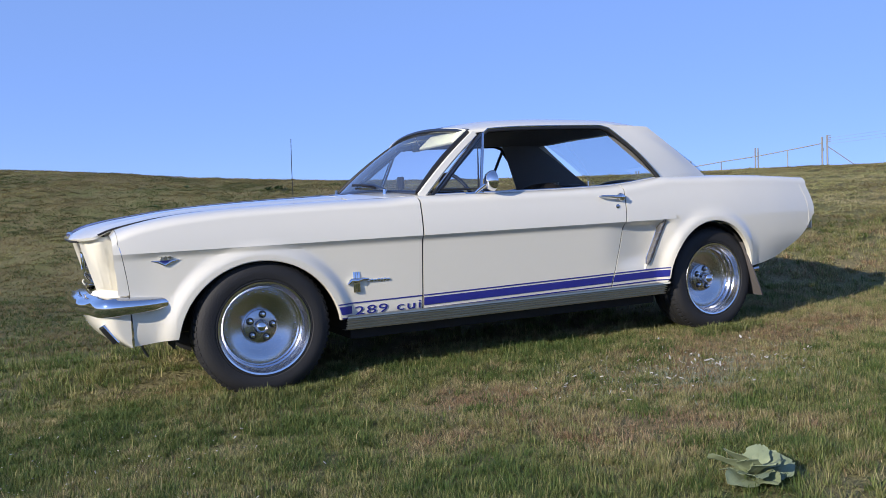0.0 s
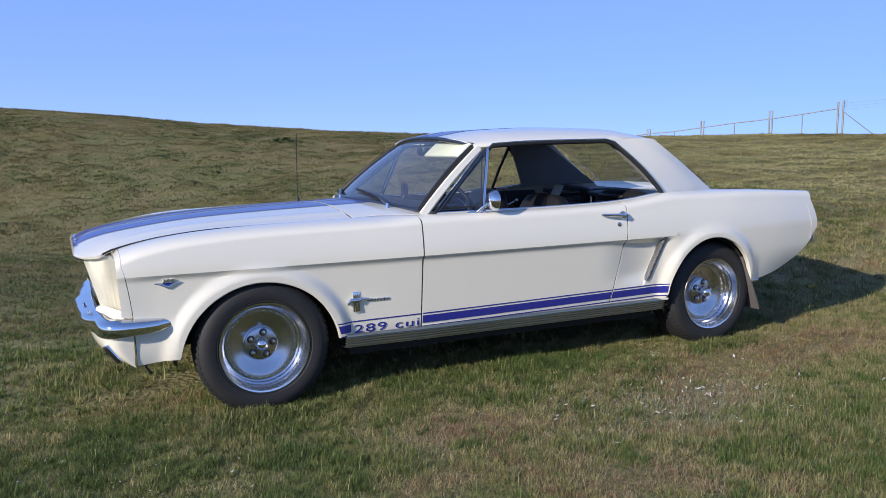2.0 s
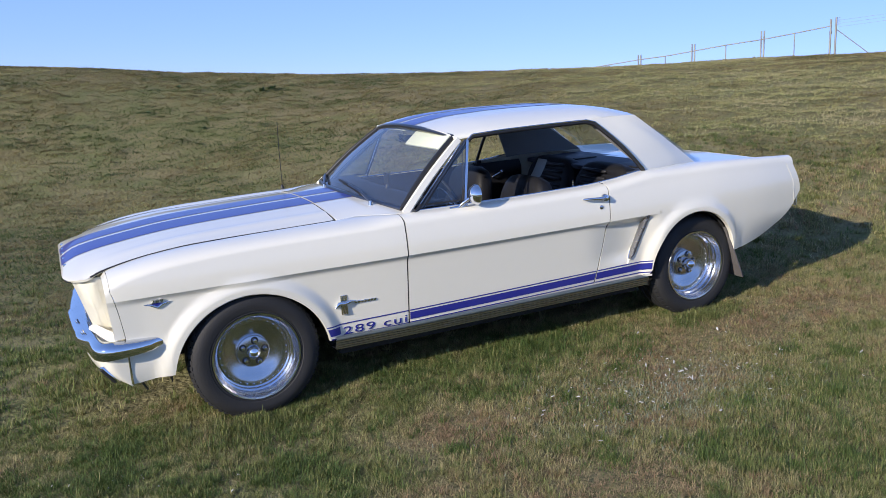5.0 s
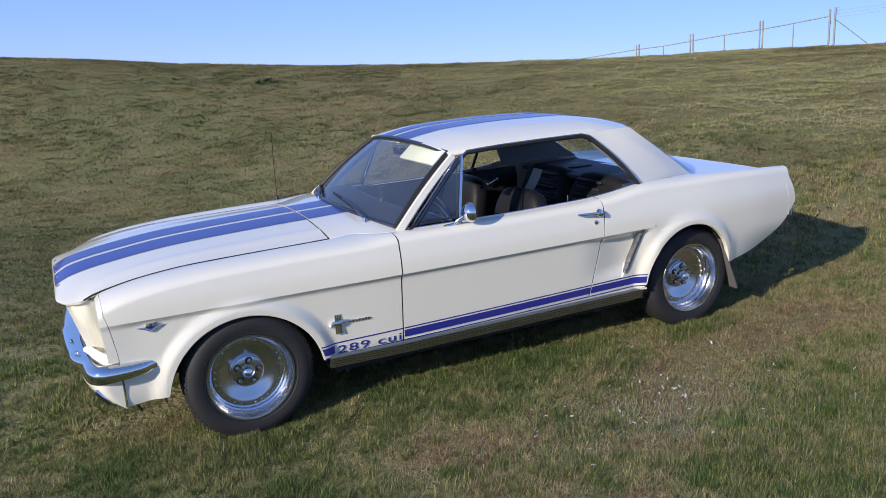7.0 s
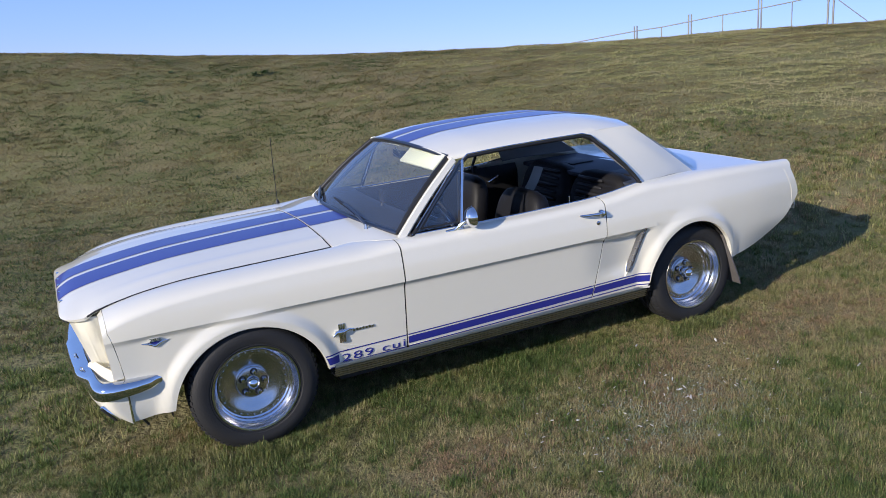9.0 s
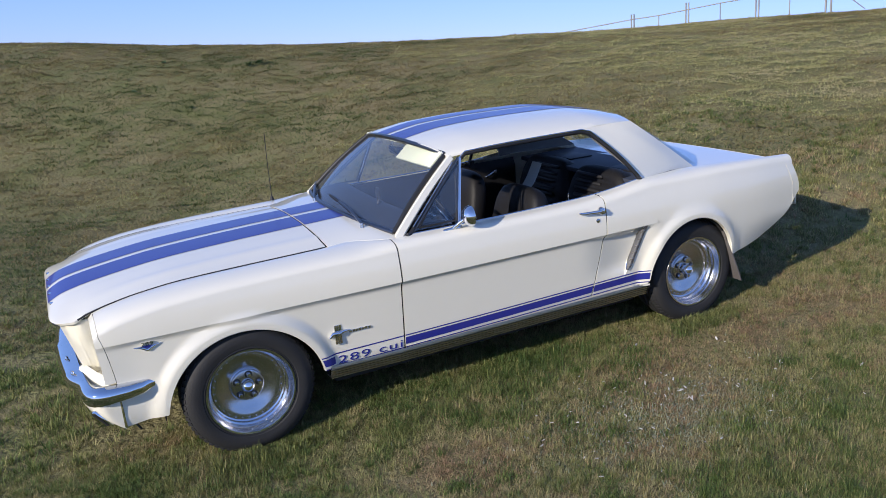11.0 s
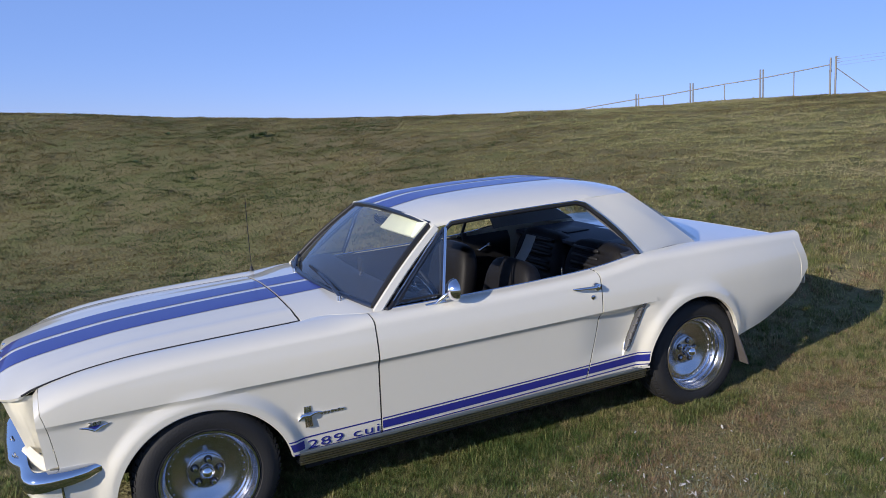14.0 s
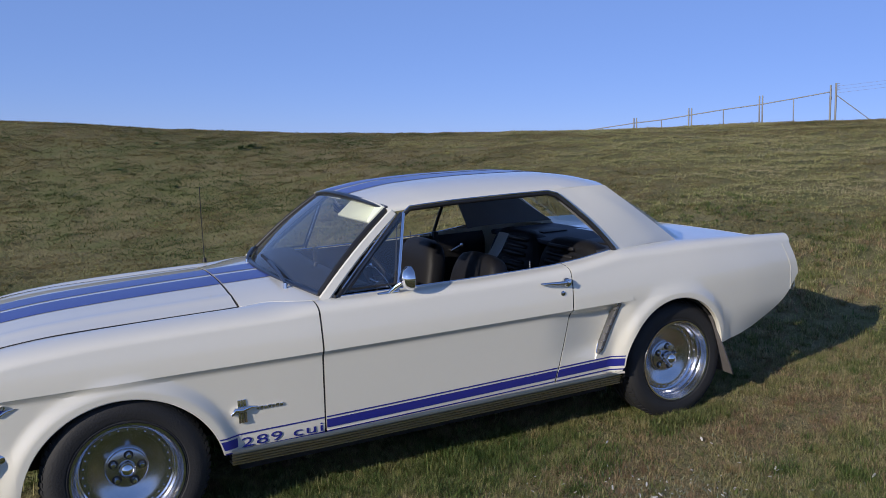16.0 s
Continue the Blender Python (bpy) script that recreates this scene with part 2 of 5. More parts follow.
half_width = curve((-0.80, 0.770), (-0.55, 0.805), (-0.2, 0.822), (0.3, 0.838), (0.8, 0.855), (1.4, 0.863), (2.2, 0.866), (2.8, 0.862), (3.2, 0.842), (3.55, 0.806), (3.64, 0.795))
side_top = curve((-0.80, 0.725), (-0.66, 0.792), (-0.5, 0.840), (-0.3, 0.870), (0.0, 0.889), (0.5, 0.899), (0.85, 0.902), (1.4, 0.902), (1.95, 0.909), (2.15, 0.922), (2.30, 0.940), (2.42, 0.951), (2.75, 0.951), (3.1, 0.942), (3.3, 0.932), (3.6, 0.914))
inner_edge = curve((-0.80, 0.600), (-0.5, 0.610), (0.0, 0.610), (0.6, 0.610), (0.82, 0.735), (1.4, 0.752), (2.1, 0.752), (2.5, 0.735), (2.75, 0.705), (3.0, 0.735), (3.3, 0.742), (3.6, 0.728))
CREASE = 0.703
FRONT_HUB, REAR_HUB = (0.0, 0.322), (2.743, 0.322)


def front_arch(x):
    q = (x + 0.004) / 0.382
    return 0.255 + 0.383 * math.sqrt(max(0.0, 1 - q * q)) if abs(q) < 1 else 0.0


def rear_arch(x):
    q = (x - 2.702) / 0.328
    return 0.335 + 0.345 * math.sqrt(max(0.0, 1 - q * q)) if abs(q) < 1 else 0.0


def flare(x, z):
    a = math.hypot((x + 0.004) / 0.382, (z - 0.255) / 0.383) - 1
    b = math.hypot((x - 2.702) / 0.328, (z - 0.335) / 0.345) - 1
    out = 0.0
    for q, size in ((a, 0.023), (b, 0.017)):
        q *= 0.38
        if z > 0.26:
            out += size * (1 - smooth(0.022, 0.088, max(q, 0.0)))
    return out


def scoop_x(z):
    return 2.228 + (min(max(z, 0.40), 0.72) - 0.454) * 0.42


def side_y(x, z):
    """Half width of the body at a height: a proud upper side, a hollow under the crease, a tuck at the sill."""
    w = half_width(x)
    if z >= CREASE:
        q = (z - CREASE) / 0.2
        return w - 0.004 * q - 0.030 * q * q + flare(x, z)
    under = (1 - smooth(2.30, 2.45, x)) * smooth(-0.75, -0.45, x)
    q = CREASE - z
    hollow = 0.018 * smooth(-0.006, 0.028, q) + (0.030 + 0.075 * smooth(-0.30, 0.60, x)) * q
    if x < scoop_x(z):
        hollow += 0.030 * smooth(1.9, 2.23, x) * smooth(0.0, 0.05, q) * (1 - smooth(0.20, 0.30, q))
    tuck = 0.020 * smooth(0.30, 0.46, q) ** 2
    tail = smooth(3.0, 3.5, x) * 0.05 * smooth(0.12, 0.36, q) + 0.28 * q * q * smooth(2.30, 2.60, x)
    return w - hollow * under - tuck - tail + flare(x, z)


def section(x, low, lift=0.0, rows=(10, 7, 7), xs=None):
    """The side of the body at x, from its lower edge over the shoulder to the inner edge. xs(z) shifts the column to a slanted line."""
    at = xs or (lambda z: x)
    x = at(0.80)
    top, inn = side_top(x), inner_edge(x)
    shoulder = top - 0.055
    gap = min(0.075, (CREASE - low) * 0.7)
    zs = steps(low, CREASE - gap, rows[0]) + [CREASE - gap * k for k in (0.82, 0.66, 0.5, 0.36, 0.24, 0.14, 0.06, 0.002)]
    pts = [(at(z), side_y(at(z), z) + lift, z) for z in zs]
    pts += [(at(z), side_y(at(z), z) + lift, z) for z in steps(CREASE, shoulder, rows[1])]
    ys = side_y(at(shoulder), shoulder)
    for a in steps(0, math.pi / 2, rows[2])[1:]:
        y = inn + (ys - inn) * math.cos(a) ** 0.8 if a < 1.57 else inn
        k = (ys - y) / (ys - inn)
        fall = valley(x) * (smooth(0.40, 1.0, k) if x < -0.5 else smooth(0.76, 1.0, k))
        pts.append((at(shoulder), y, shoulder + 0.055 * math.sin(a) ** 0.9 - fall))
    return pts


seam_z = curve((-0.80, 0.776), (-0.70, 0.783), (-0.633, 0.808), (-0.531, 0.833), (-0.403, 0.855), (-0.2, 0.874), (0.0, 0.880), (0.5, 0.888), (0.8, 0.893))


def valley(x):
    """How far the hood seam lies below the wing's crown."""
    return (side_top(x) - seam_z(x)) * (1 - smooth(0.45, 0.70, x))


def mirrored(rows, s):
    return [[(x, y * s, z) for x, y, z in r] for r in rows]


front_seam = curve((0.30, -0.564), (0.51, -0.570), (0.62, -0.581), (0.717, -0.597), (0.793, -0.620), (0.87, -0.642))


REAR_DOOR = curve((0.28, 1.965), (0.36, 1.980), (0.55, 2.030), (0.70, 2.055), (0.80, 2.062), (0.95, 2.070))


FRONT_ARCH_X = [-0.004 - 0.382 * math.cos(math.pi * k / 52) for k in range(53)]
REAR_ARCH_X = [2.702 - 0.328 * math.cos(math.pi * k / 44) for k in range(45)]


def fender_rows():
    xs0 = steps(-0.564, -0.389, 8) + FRONT_ARCH_X + [0.3795] + steps(0.384, 0.804, 44)
    rows = []
    for xm in xs0:
        low = max(front_arch(xm), 0.300 + 0.012 * smooth(-0.564, -0.40, xm) if xm < 0 else 0.322)
        u = (xm - front_seam(low)) / (0.804 - front_seam(low))
        rows.append(section(xm, low, rows=(26, 7, 16), xs=lambda z, u=u: front_seam(z) + u * (0.804 - front_seam(z))))
    return rows


def door_rows():
    return [section(0.812 + u * 1.245, 0.335, xs=lambda z, u=u: 0.812 + u * (REAR_DOOR(z) - 0.812)) for u in steps(0, 1, 26)]


def quarter_rows():
    rows = []
    us = [i / 9 for i in range(9)] + [0.985, 1.0, 1.015] + steps(1.06, 1.5, 10) + [1.5 + 1.5 * (x - 2.375) / 1.27 for x in REAR_ARCH_X if x > 2.378] + steps(2.35, 3, 22)
    for u in us:
        def xs(z, u=u):
            a, b = REAR_DOOR(z) + 0.007, scoop_x(z) - 0.004
            if u <= 1:
                return a + u * (b - a)
            if u <= 1.5:
                return b + (u - 1) / 0.5 * (2.375 - b)
            end = tail_end(z)
            return 2.375 + (u - 1.5) / 1.5 * (end - 2.375)
        xm = xs(0.7)
        low = max(rear_arch(xs(0.5)), 0.335 if xm < 2.6 else tail_low(xm))
        rows.append(section(xm, low, xs=xs))
    return rows


tail_low = curve((3.0, 0.378), (3.1, 0.384), (3.28, 0.415), (3.42, 0.475), (3.53, 0.550), (3.645, 0.680))


def tail_end(z):
    return 3.645 - 0.072 * smooth(0.70, 0.935, z)



for s in (-1, 1):
    flip = s > 0
    fender = grid("front_fender", mirrored(fender_rows(), s), PAINT, car, flip=not flip, angle=28, solid=0.006)
    door = grid("door", mirrored(door_rows(), s), PAINT, car, flip=not flip, angle=28, solid=0.006)
    quarter = grid("quarter_panel", mirrored(quarter_rows(), s), PAINT, car, flip=not flip, angle=28, solid=0.006)
    for line, k in (((lambda z: 0.808), 1), ((lambda z: REAR_DOOR(z) + 0.0035), 1), (front_seam, 0)):
        lowz = 0.34 if k else 0.37
        pts = [(line(z), s * (side_y(line(z), z) - 0.0045), z) for z in steps(lowz, CREASE + 0.14 if k else 0.70, 16)]
        if k:
            pts += [(line(0.9), s * (side_y(line(0.9), 0.86) - 0.012), 0.876), (line(0.9), s * (inner_edge(line(0.9)) + 0.03), side_top(line(0.9)) - 0.005), (line(0.9), s * inner_edge(line(0.9)), side_top(line(0.9)) - 0.005)]
        tube("panel_gap_seal", pts, 0.0034 if k else 0.0022, BLACK, car, "dark shut line", n=6)

DARK_TRIM = mat("dark_metal_trim", (0.16, 0.16, 0.17), 0.3, 1.0, 0, 0.2, 9.0)

# hood, cowl, roof, deck
hood_mid = curve((-0.790, 0.778), (-0.785, 0.789), (-0.762, 0.808), (-0.70, 0.838), (-0.5, 0.874), (-0.2, 0.908), (0.2, 0.928), (0.52, 0.938), (0.80, 0.945))


def hood_edge(x):
    return seam_z(x) + 0.003


def hood_p(x, y, lift=0.0):
    q = min(abs(y) / 0.602, 1.0)
    k = q**2.3
    ridge = 0.006 * math.exp(-((abs(y) - 0.47) / 0.03) ** 2) * smooth(-0.7, -0.3, x)
    xx = x + 0.11 * q**14 * (1 - smooth(-0.79, -0.30, x))
    roll = 0.004 * (1 - smooth(-0.79, -0.73, x)) * k
    return (xx, y, hood_mid(x) * (1 - k) + hood_edge(xx) * k - roll + ridge + lift)


HOOD_X = [-0.79, -0.789, -0.787, -0.784, -0.777, -0.765, -0.745, -0.72] + steps(-0.69, 0.512, 22)
YS = [-0.600, -0.597, -0.592, -0.585, -0.575, -0.562, -0.547] + steps(-0.53, 0.53, 32) + [0.547, 0.562, 0.575, 0.585, 0.592, 0.597, 0.600]
hood = grid("hood", [[hood_p(x, y) for y in YS] for x in HOOD_X], PAINT, car, angle=30, solid=0.012, flip=True)
for a, b in ((-0.238, -0.024), (0.026, 0.225)):
    grid("hood_stripe", [[hood_p(x, y, 0.0018) for y in steps(a, b, 10)] for x in HOOD_X[3:]], BLUE, hood, "blue racing stripe", angle=30, flip=True)


for s in (-1, 1):
    tube("hood_gap", [(x, s * 0.6055, hood_edge(x) - 0.0038) for x in steps(-0.672, 0.517, 30)], 0.0048, BLACK, car, "dark shut line", n=6)


def cowl_p(u, y, lift=0.0):
    end = 0.775 + 0.085 * (y / 0.72) ** 2
    x = 0.522 + u * (end - 0.522)
    q = min(abs(y) / (inner_edge(x) + 0.004), 1.0)
    return (x, y, hood_mid(x) * (1 - q**2.3) + (side_top(x) + 0.001 - valley(x)) * q**2.3 + lift)


tube("hood_rear_gap", [(0.517, y, cowl_p(0.0, y)[2] - 0.0055) for y in steps(-0.60, 0.60, 24)], 0.0036, UNDER, car, "dark shut line", n=6)
CY = steps(-0.70, 0.70, 36)
cowl = grid("cowl", [[cowl_p(u, y / 0.70 * (inner_edge(0.522 + 0.338 * u) + 0.003)) for y in CY] for u in steps(0, 1, 8)], PAINT, car, solid=0.006, flip=True)
for a, b in ((-0.238, -0.024), (0.026, 0.225)):
    grid("cowl_stripe", [[cowl_p(u, y, 0.0018) for y in steps(a, b, 10)] for u in steps(0.0, 0.96, 6)], BLUE, cowl, "blue racing stripe", flip=True)

roof_mid = curve((1.18, 1.292), (1.26, 1.308), (1.45, 1.334), (1.8, 1.346), (2.2, 1.340), (2.45, 1.312), (2.60, 1.280))
roof_edge = curve((1.18, 1.240), (1.3, 1.258), (1.6, 1.272), (2.0, 1.275), (2.3, 1.272), (2.46, 1.262), (2.60, 1.235))
roof_half = curve((1.18, 0.575), (1.5, 0.600), (2.1, 0.603), (2.4, 0.590), (2.60, 0.565))


def roof_p(x, q, lift=0.0):
    """q: -1 to 1 across, beyond which the side rolls down to the drip rail."""
    a = min(abs(q), 1.0)
    xx = x + 0.055 * a * a * (1 - smooth(1.18, 1.7, x)) - 0.135 * a * a * smooth(2.15, 2.60, x)
    w = roof_half(xx)
    z = roof_mid(x) - (roof_mid(x) - roof_edge(xx)) * a**4.0
    y = math.copysign(w * a, q)
    if abs(q) > 1:
        e = abs(q) - 1
        y, z = math.copysign(w + 0.016 * math.sin(e * 9) * (1 - smooth(2.05, 2.25, x)), q), z - 0.10 * e
    return (xx, y, z + lift)


QS = [-1.2, -1.15, -1.1, -1.05] + steps(-1, 1, 30) + [1.05, 1.1, 1.15, 1.2]
RX = steps(1.18, 2.60, 34)
roof = grid("roof", [[roof_p(x, q) for q in QS] for x in RX], PAINT, car, angle=45, solid=0.015, flip=True)
for a, b in ((-0.245, 0.126), (0.212, 0.47)):
    grid("roof_stripe", [[roof_p(x, q, 0.0018) for q in steps(a, b, 10)] for x in RX], BLUE, roof, "blue racing stripe", flip=True)

def sail_point(u, v):
    """The rear pillar: u from the side window to the rear glass, v from the belt up to the roof."""
    bx, by = 2.408 + 0.532 * u, 0.748 - 0.122 * u
    bottom = Vector((bx, by, side_top(bx) - 0.004 - 0.040 * smooth(0.5, 1.0, u)))
    t = roof_p(2.120 + 0.477 * u, 1.12 - 0.12 * u)
    bulge = math.sin(math.pi * v)
    return bottom.lerp(Vector((t[0], t[1], t[2] + 0.004)), v) + Vector(((0.09 * u + 0.018) * (1 - u) * bulge, 0.014 * bulge, 0.05 * u * (1 - u) * bulge))


for s in (-1, 1):
    grid("sail_panel", mirrored([[sail_point(u, v) for v in steps(0, 1, 14)] for u in steps(0, 1, 16)], s), PAINT, car, flip=s > 0, solid=0.012)


def deck_p(x, q):
    """The lid lies in a shallow tray between the crests of the two quarter panels."""
    w, a = inner_edge(x), abs(q)
    sunk = 0.040 * smooth(1.0, 0.90, a) + 0.008 * smooth(0.90, 0.86, a) - 0.008 * smooth(0.875, 0.85, a)
    return (x, q * w, side_top(x) - 0.003 - sunk + 0.010 * (1 - q * q))


DECK_Q = [-1.0, -0.98, -0.96, -0.94, -0.92, -0.90, -0.88, -0.872, -0.862, -0.85] + steps(-0.8, 0.8, 16) + [0.85, 0.862, 0.872, 0.88, 0.90, 0.92, 0.94, 0.96, 0.98, 1.0]
deck = grid("trunk_lid", [[deck_p(x, q) for q in DECK_Q] for x in steps(2.86, 3.574, 18)], PAINT, car, solid=0.01, flip=True)
rear = []
for v in steps(0.0, 1.0, 12):
    row = []
    for q in DECK_Q:
        top = deck_p(3.574, q)
        z = top[2] + (0.58 - top[2]) * v
        wide = inner_edge(3.574) + (half_width(3.574) - 0.03 - inner_edge(3.574)) * min(1, v * 4)
        row.append((tail_end(z) + 0.004 * math.sin(math.pi * v), q * wide, z))
    rear.append(row)
grid("rear_panel", rear, PAINT, car, solid=0.008, flip=True)

# glass
def shield(u, v, lift=0.0):
    y0 = -0.695 + 1.39 * u
    y1 = -0.560 + 1.12 * u
    a = Vector((0.755 + 0.105 * (y0 / 0.7) ** 2, y0, 0.942 - 0.030 * (y0 / 0.7) ** 2))
    b = Vector((1.188 + 0.062 * (y1 / 0.56) ** 2, y1, 1.287 - 0.044 * (y1 / 0.56) ** 2))
    p = a.lerp(b, v)
    return p + Vector((-0.012, 0, 0.010)) * (math.sin(math.pi * v) + lift)


glass = grid("windshield", [[shield(u, v) for u in steps(0, 1, 24)] for v in steps(0, 1, 8)], SHEEN_GLASS, car, "clear curved windshield with bluish painted sky sheen", flip=True)
glass.visible_shadow = False
for v, name in ((0.0, "lower_trim"), (1.0, "header_trim")):
    tube(name, [shield(u, v, 0.4) for u in steps(0, 1, 24)], 0.013, DARK_TRIM, glass, n=8)
for u in (0.0, 1.0):
    tube("side_trim", [shield(u, v, 0.4) for v in steps(0, 1, 12)], 0.014, BLACK, glass, n=8)
back = [[(2.600 + 0.370 * v - (0.125 * (1 - v) + 0.03 * v) * abs(q) ** 2, q * (0.560 + 0.055 * v), (1.275 - 0.018 * q * q) * (1 - v) + v * (0.940 - 0.006 * q * q) + 0.012 * math.sin(math.pi * v)) for q in steps(-1, 1, 20)] for v in steps(0, 1, 8)]
rear_glass = grid("rear_window", back, GLASS, car, "clear wraparound rear window", flip=False)
rear_glass.visible_shadow = False

# pillars and window trim
for s in (-1, 1):
    a, b = Vector((0.858, 0.728, 0.895)), Vector((1.268, 0.583, 1.235))
    rows = []
    for t in steps(0, 1, 10):
        c = a.lerp(b, t) + Vector((-0.006, 0, 0.008)) * math.sin(math.pi * t)
        w, d = 0.023 - 0.003 * t, 0.022
        ax, ay = Vector((0.58, 0.26, -0.66)).normalized(), Vector((0.40, -0.9, 0.0)).normalized()
        rows.append([c + ax * (w * i) + ay * (d * j) for i, j in ((-1, -0.6), (-0.7, -1), (0.7, -1), (1, -0.6), (1, 0.6), (0.7, 1), (-0.7, 1), (-1, 0.6))])
    grid("windshield_pillar", mirrored(rows, s), PAINT, car, close=True, caps=True, flip=s < 0, angle=35)
    # drip rail round the side opening
    line = [(0.90, 0.748, 0.905)] + [(a.lerp(b, t) + Vector((0.035, 0.022, -0.018))).to_tuple() for t in steps(0.06, 0.98, 8)]
    line += [(x, roof_half(x) + 0.018, roof_edge(x) - 0.019) for x in steps(1.335, 2.08, 11)]
    line += [(q.x - 0.010, q.y + 0.004, q.z - 0.004) for q in [sail_point(0.0, v) for v in (0.93, 0.88, 0.80, 0.65, 0.5, 0.35, 0.2, 0.08, 0.01)]]
    tube("drip_rail", mirrored([line], s)[0], 0.012, BLACK, car, "dark drip rail", n=8)
    tube("opening_bead", mirrored([[(x, y + 0.006, z + 0.013) for x, y, z in line[9:]]], s)[0], 0.0045, CHROME, car, "thin bright bead", n=6)
    tube("belt_bead", mirrored([[(x, inner_edge(x) + 0.004, side_top(x) + 0.003) for x in steps(0.90, 2.37, 24)]], s)[0], 0.005, CHROME, car, "bright belt strip", n=6)
    # vent window
    vent = new("vent_window")
    vent.parent = car
    vent["label"] = "chrome-framed vent window"
    p0, p1, p2 = Vector((0.945, 0.738, 0.915)), Vector((1.290, 0.615, 1.228)), Vector((1.205, 0.742, 0.915))
    p1b = Vector((1.300, 0.618, 1.225))
    rows = [[a.lerp(b, t) + Vector((0.018, 0.004, -0.026)), a.lerp(b, t).lerp(p0.lerp(p1, t), 0.5) + Vector((0.004, 0.004, -0.004)), p0.lerp(p1, t)] for t in steps(0.02, 0.97, 8)]
    grid("vent_seal_strip", mirrored(rows, s), BLACK, vent, "dark rubber strip", solid=0.006)
    tube("vent_bead", mirrored([[p0.lerp(p1, t) + Vector((-0.020, 0.008, 0.006)) for t in (0.05, 0.5, 0.93)]], s)[0], 0.003, CHROME, vent, n=6)
    tube("vent_frame", mirrored([[p0, p1]], s)[0], 0.007, DARK_TRIM, vent, n=8)
    tube("vent_post", mirrored([[p2, p1b]], s)[0], 0.009, CHROME, vent, n=8)
    tube("vent_seal", mirrored([[p0 + Vector((0.03, -0.004, 0.012)), p1 + Vector((-0.02, -0.004, -0.03)), p2 + Vector((-0.012, -0.004, 0.012)), p0 + Vector((0.03, -0.004, 0.012))]], s)[0], 0.006, BLACK, vent, n=6)
    pane = grid("pane", mirrored([[p0, p0.lerp(p2, 0.5), p2], [p0.lerp(p1, 0.97), p1, p2.lerp(p1, 0.97)]], s), GLASS, vent)
    pane.visible_shadow = False

# wheels
TYRE = [(0.198, 0.080), (0.213, 0.098), (0.222, 0.107), (0.226, 0.105), (0.230, 0.109), (0.250, 0.113), (0.266, 0.113), (0.280, 0.110), (0.294, 0.103), (0.305, 0.092), (0.313, 0.074), (0.317, 0.056), (0.317, 0.044), (0.310, 0.042), (0.310, 0.034), (0.3175, 0.032), (0.3175, 0.006), (0.310, 0.004), (0.310, -0.004), (0.3175, -0.006), (0.3175, -0.032), (0.310, -0.034), (0.310, -0.042), (0.317, -0.044), (0.315, -0.066), (0.309, -0.09), (0.28, -0.108), (0.24, -0.112), (0.2, -0.09)]


def wheel(hub, s, deep):
    x, z = hub
    c = (x, s * 0.704, z)
    w = new("wheel")
    w.parent = car
    w["label"] = "polished riveted alloy wheel in a black tyre"
    tyre = lathe("tyre", TYRE, c, RUBBER, w, n=72, out=s, angle=30)
    bm = bmesh.new()
    for k in range(64):
        a = 2 * math.pi * k / 64
        for side in (1,):
            m = Matrix.Translation(c) @ Matrix.Rotation(-a, 4, "Y") @ Matrix.Translation((0.3090, side * s * 0.079, 0)) @ Matrix.Rotation(side * s * 0.55, 4, "Z")
            bmesh.ops.create_cube(bm, size=1, matrix=m @ Matrix.Diagonal((0.011, 0.028, 0.019, 1)))
    part("tread", bm, RUBBER, w)
    d = 0.004 if deep else 0.0
    rim = lathe("rim", [(0.200, 0.070), (0.2165, 0.090), (0.2185, 0.102), (0.215, 0.1085), (0.207, 0.107), (0.202, 0.096), (0.1975, 0.076), (0.193, 0.070), (0.1905, 0.052), (0.183, 0.046 - d), (0.181, 0.030 - d), (0.174, 0.025 - d)], c, POLISHED, w, n=72, out=s, angle=25)
    lathe("disc", [(0.175, 0.022 - d), (0.172, 0.028 - d), (0.154, 0.0275 - d), (0.140, 0.024 - d), (0.120, 0.016 - d), (0.100, 0.008 - d), (0.084, 0.004 - d), (0.080, 0.006 - d), (0.078, 0.018 - d), (0.074, 0.020 - d), (0.030, 0.020 - d), (0.0, 0.020 - d)], c, SATIN, w, n=64, out=s, angle=30)
    for k in range(30):
        a = 2 * math.pi * k / 30
        lathe("rivet", [(0.0048, 0.0), (0.0045, 0.003), (0.003, 0.005), (0.0, 0.0058)], (x + 0.163 * math.cos(a), s * (0.704 + 0.0275 - d), z + 0.163 * math.sin(a)), CHROME, w, n=8, out=s)
    for k in range(5):
        a = 2 * math.pi * k / 5 + 0.12
        q = (x + 0.057 * math.cos(a), s * (0.704 + 0.020 - d), z + 0.057 * math.sin(a))
        nut = lathe("lug_nut", [(0.0135, 0.0), (0.0135, 0.002), (0.0105, 0.002), (0.0105, 0.016), (0.008, 0.021), (0.0, 0.022)], q, CHROME, w, n=12, out=s)
        # black ring painted for the shade in the nut's recess
        lathe("lug_seat", [(0.0185, 0.0008), (0.0175, 0.002), (0.0110, 0.0025)], q, BLACK, w, n=16, out=s)
    h = 0.020 - d
    lathe("centre_cap", [(0.034, h), (0.033, h + 0.012), (0.029, h + 0.020 + 8 * d), (0.024, h + 0.026 + 8 * d), (0.015, h + 0.034 + 8 * d), (0.0, h + 0.036 + 8 * d)], c, CHROME, w, n=32, out=s)
    lathe("brake_drum", [(0.18, -0.02), (0.16, -0.05), (0.05, -0.06)], c, UNDER, w, n=32, out=s)


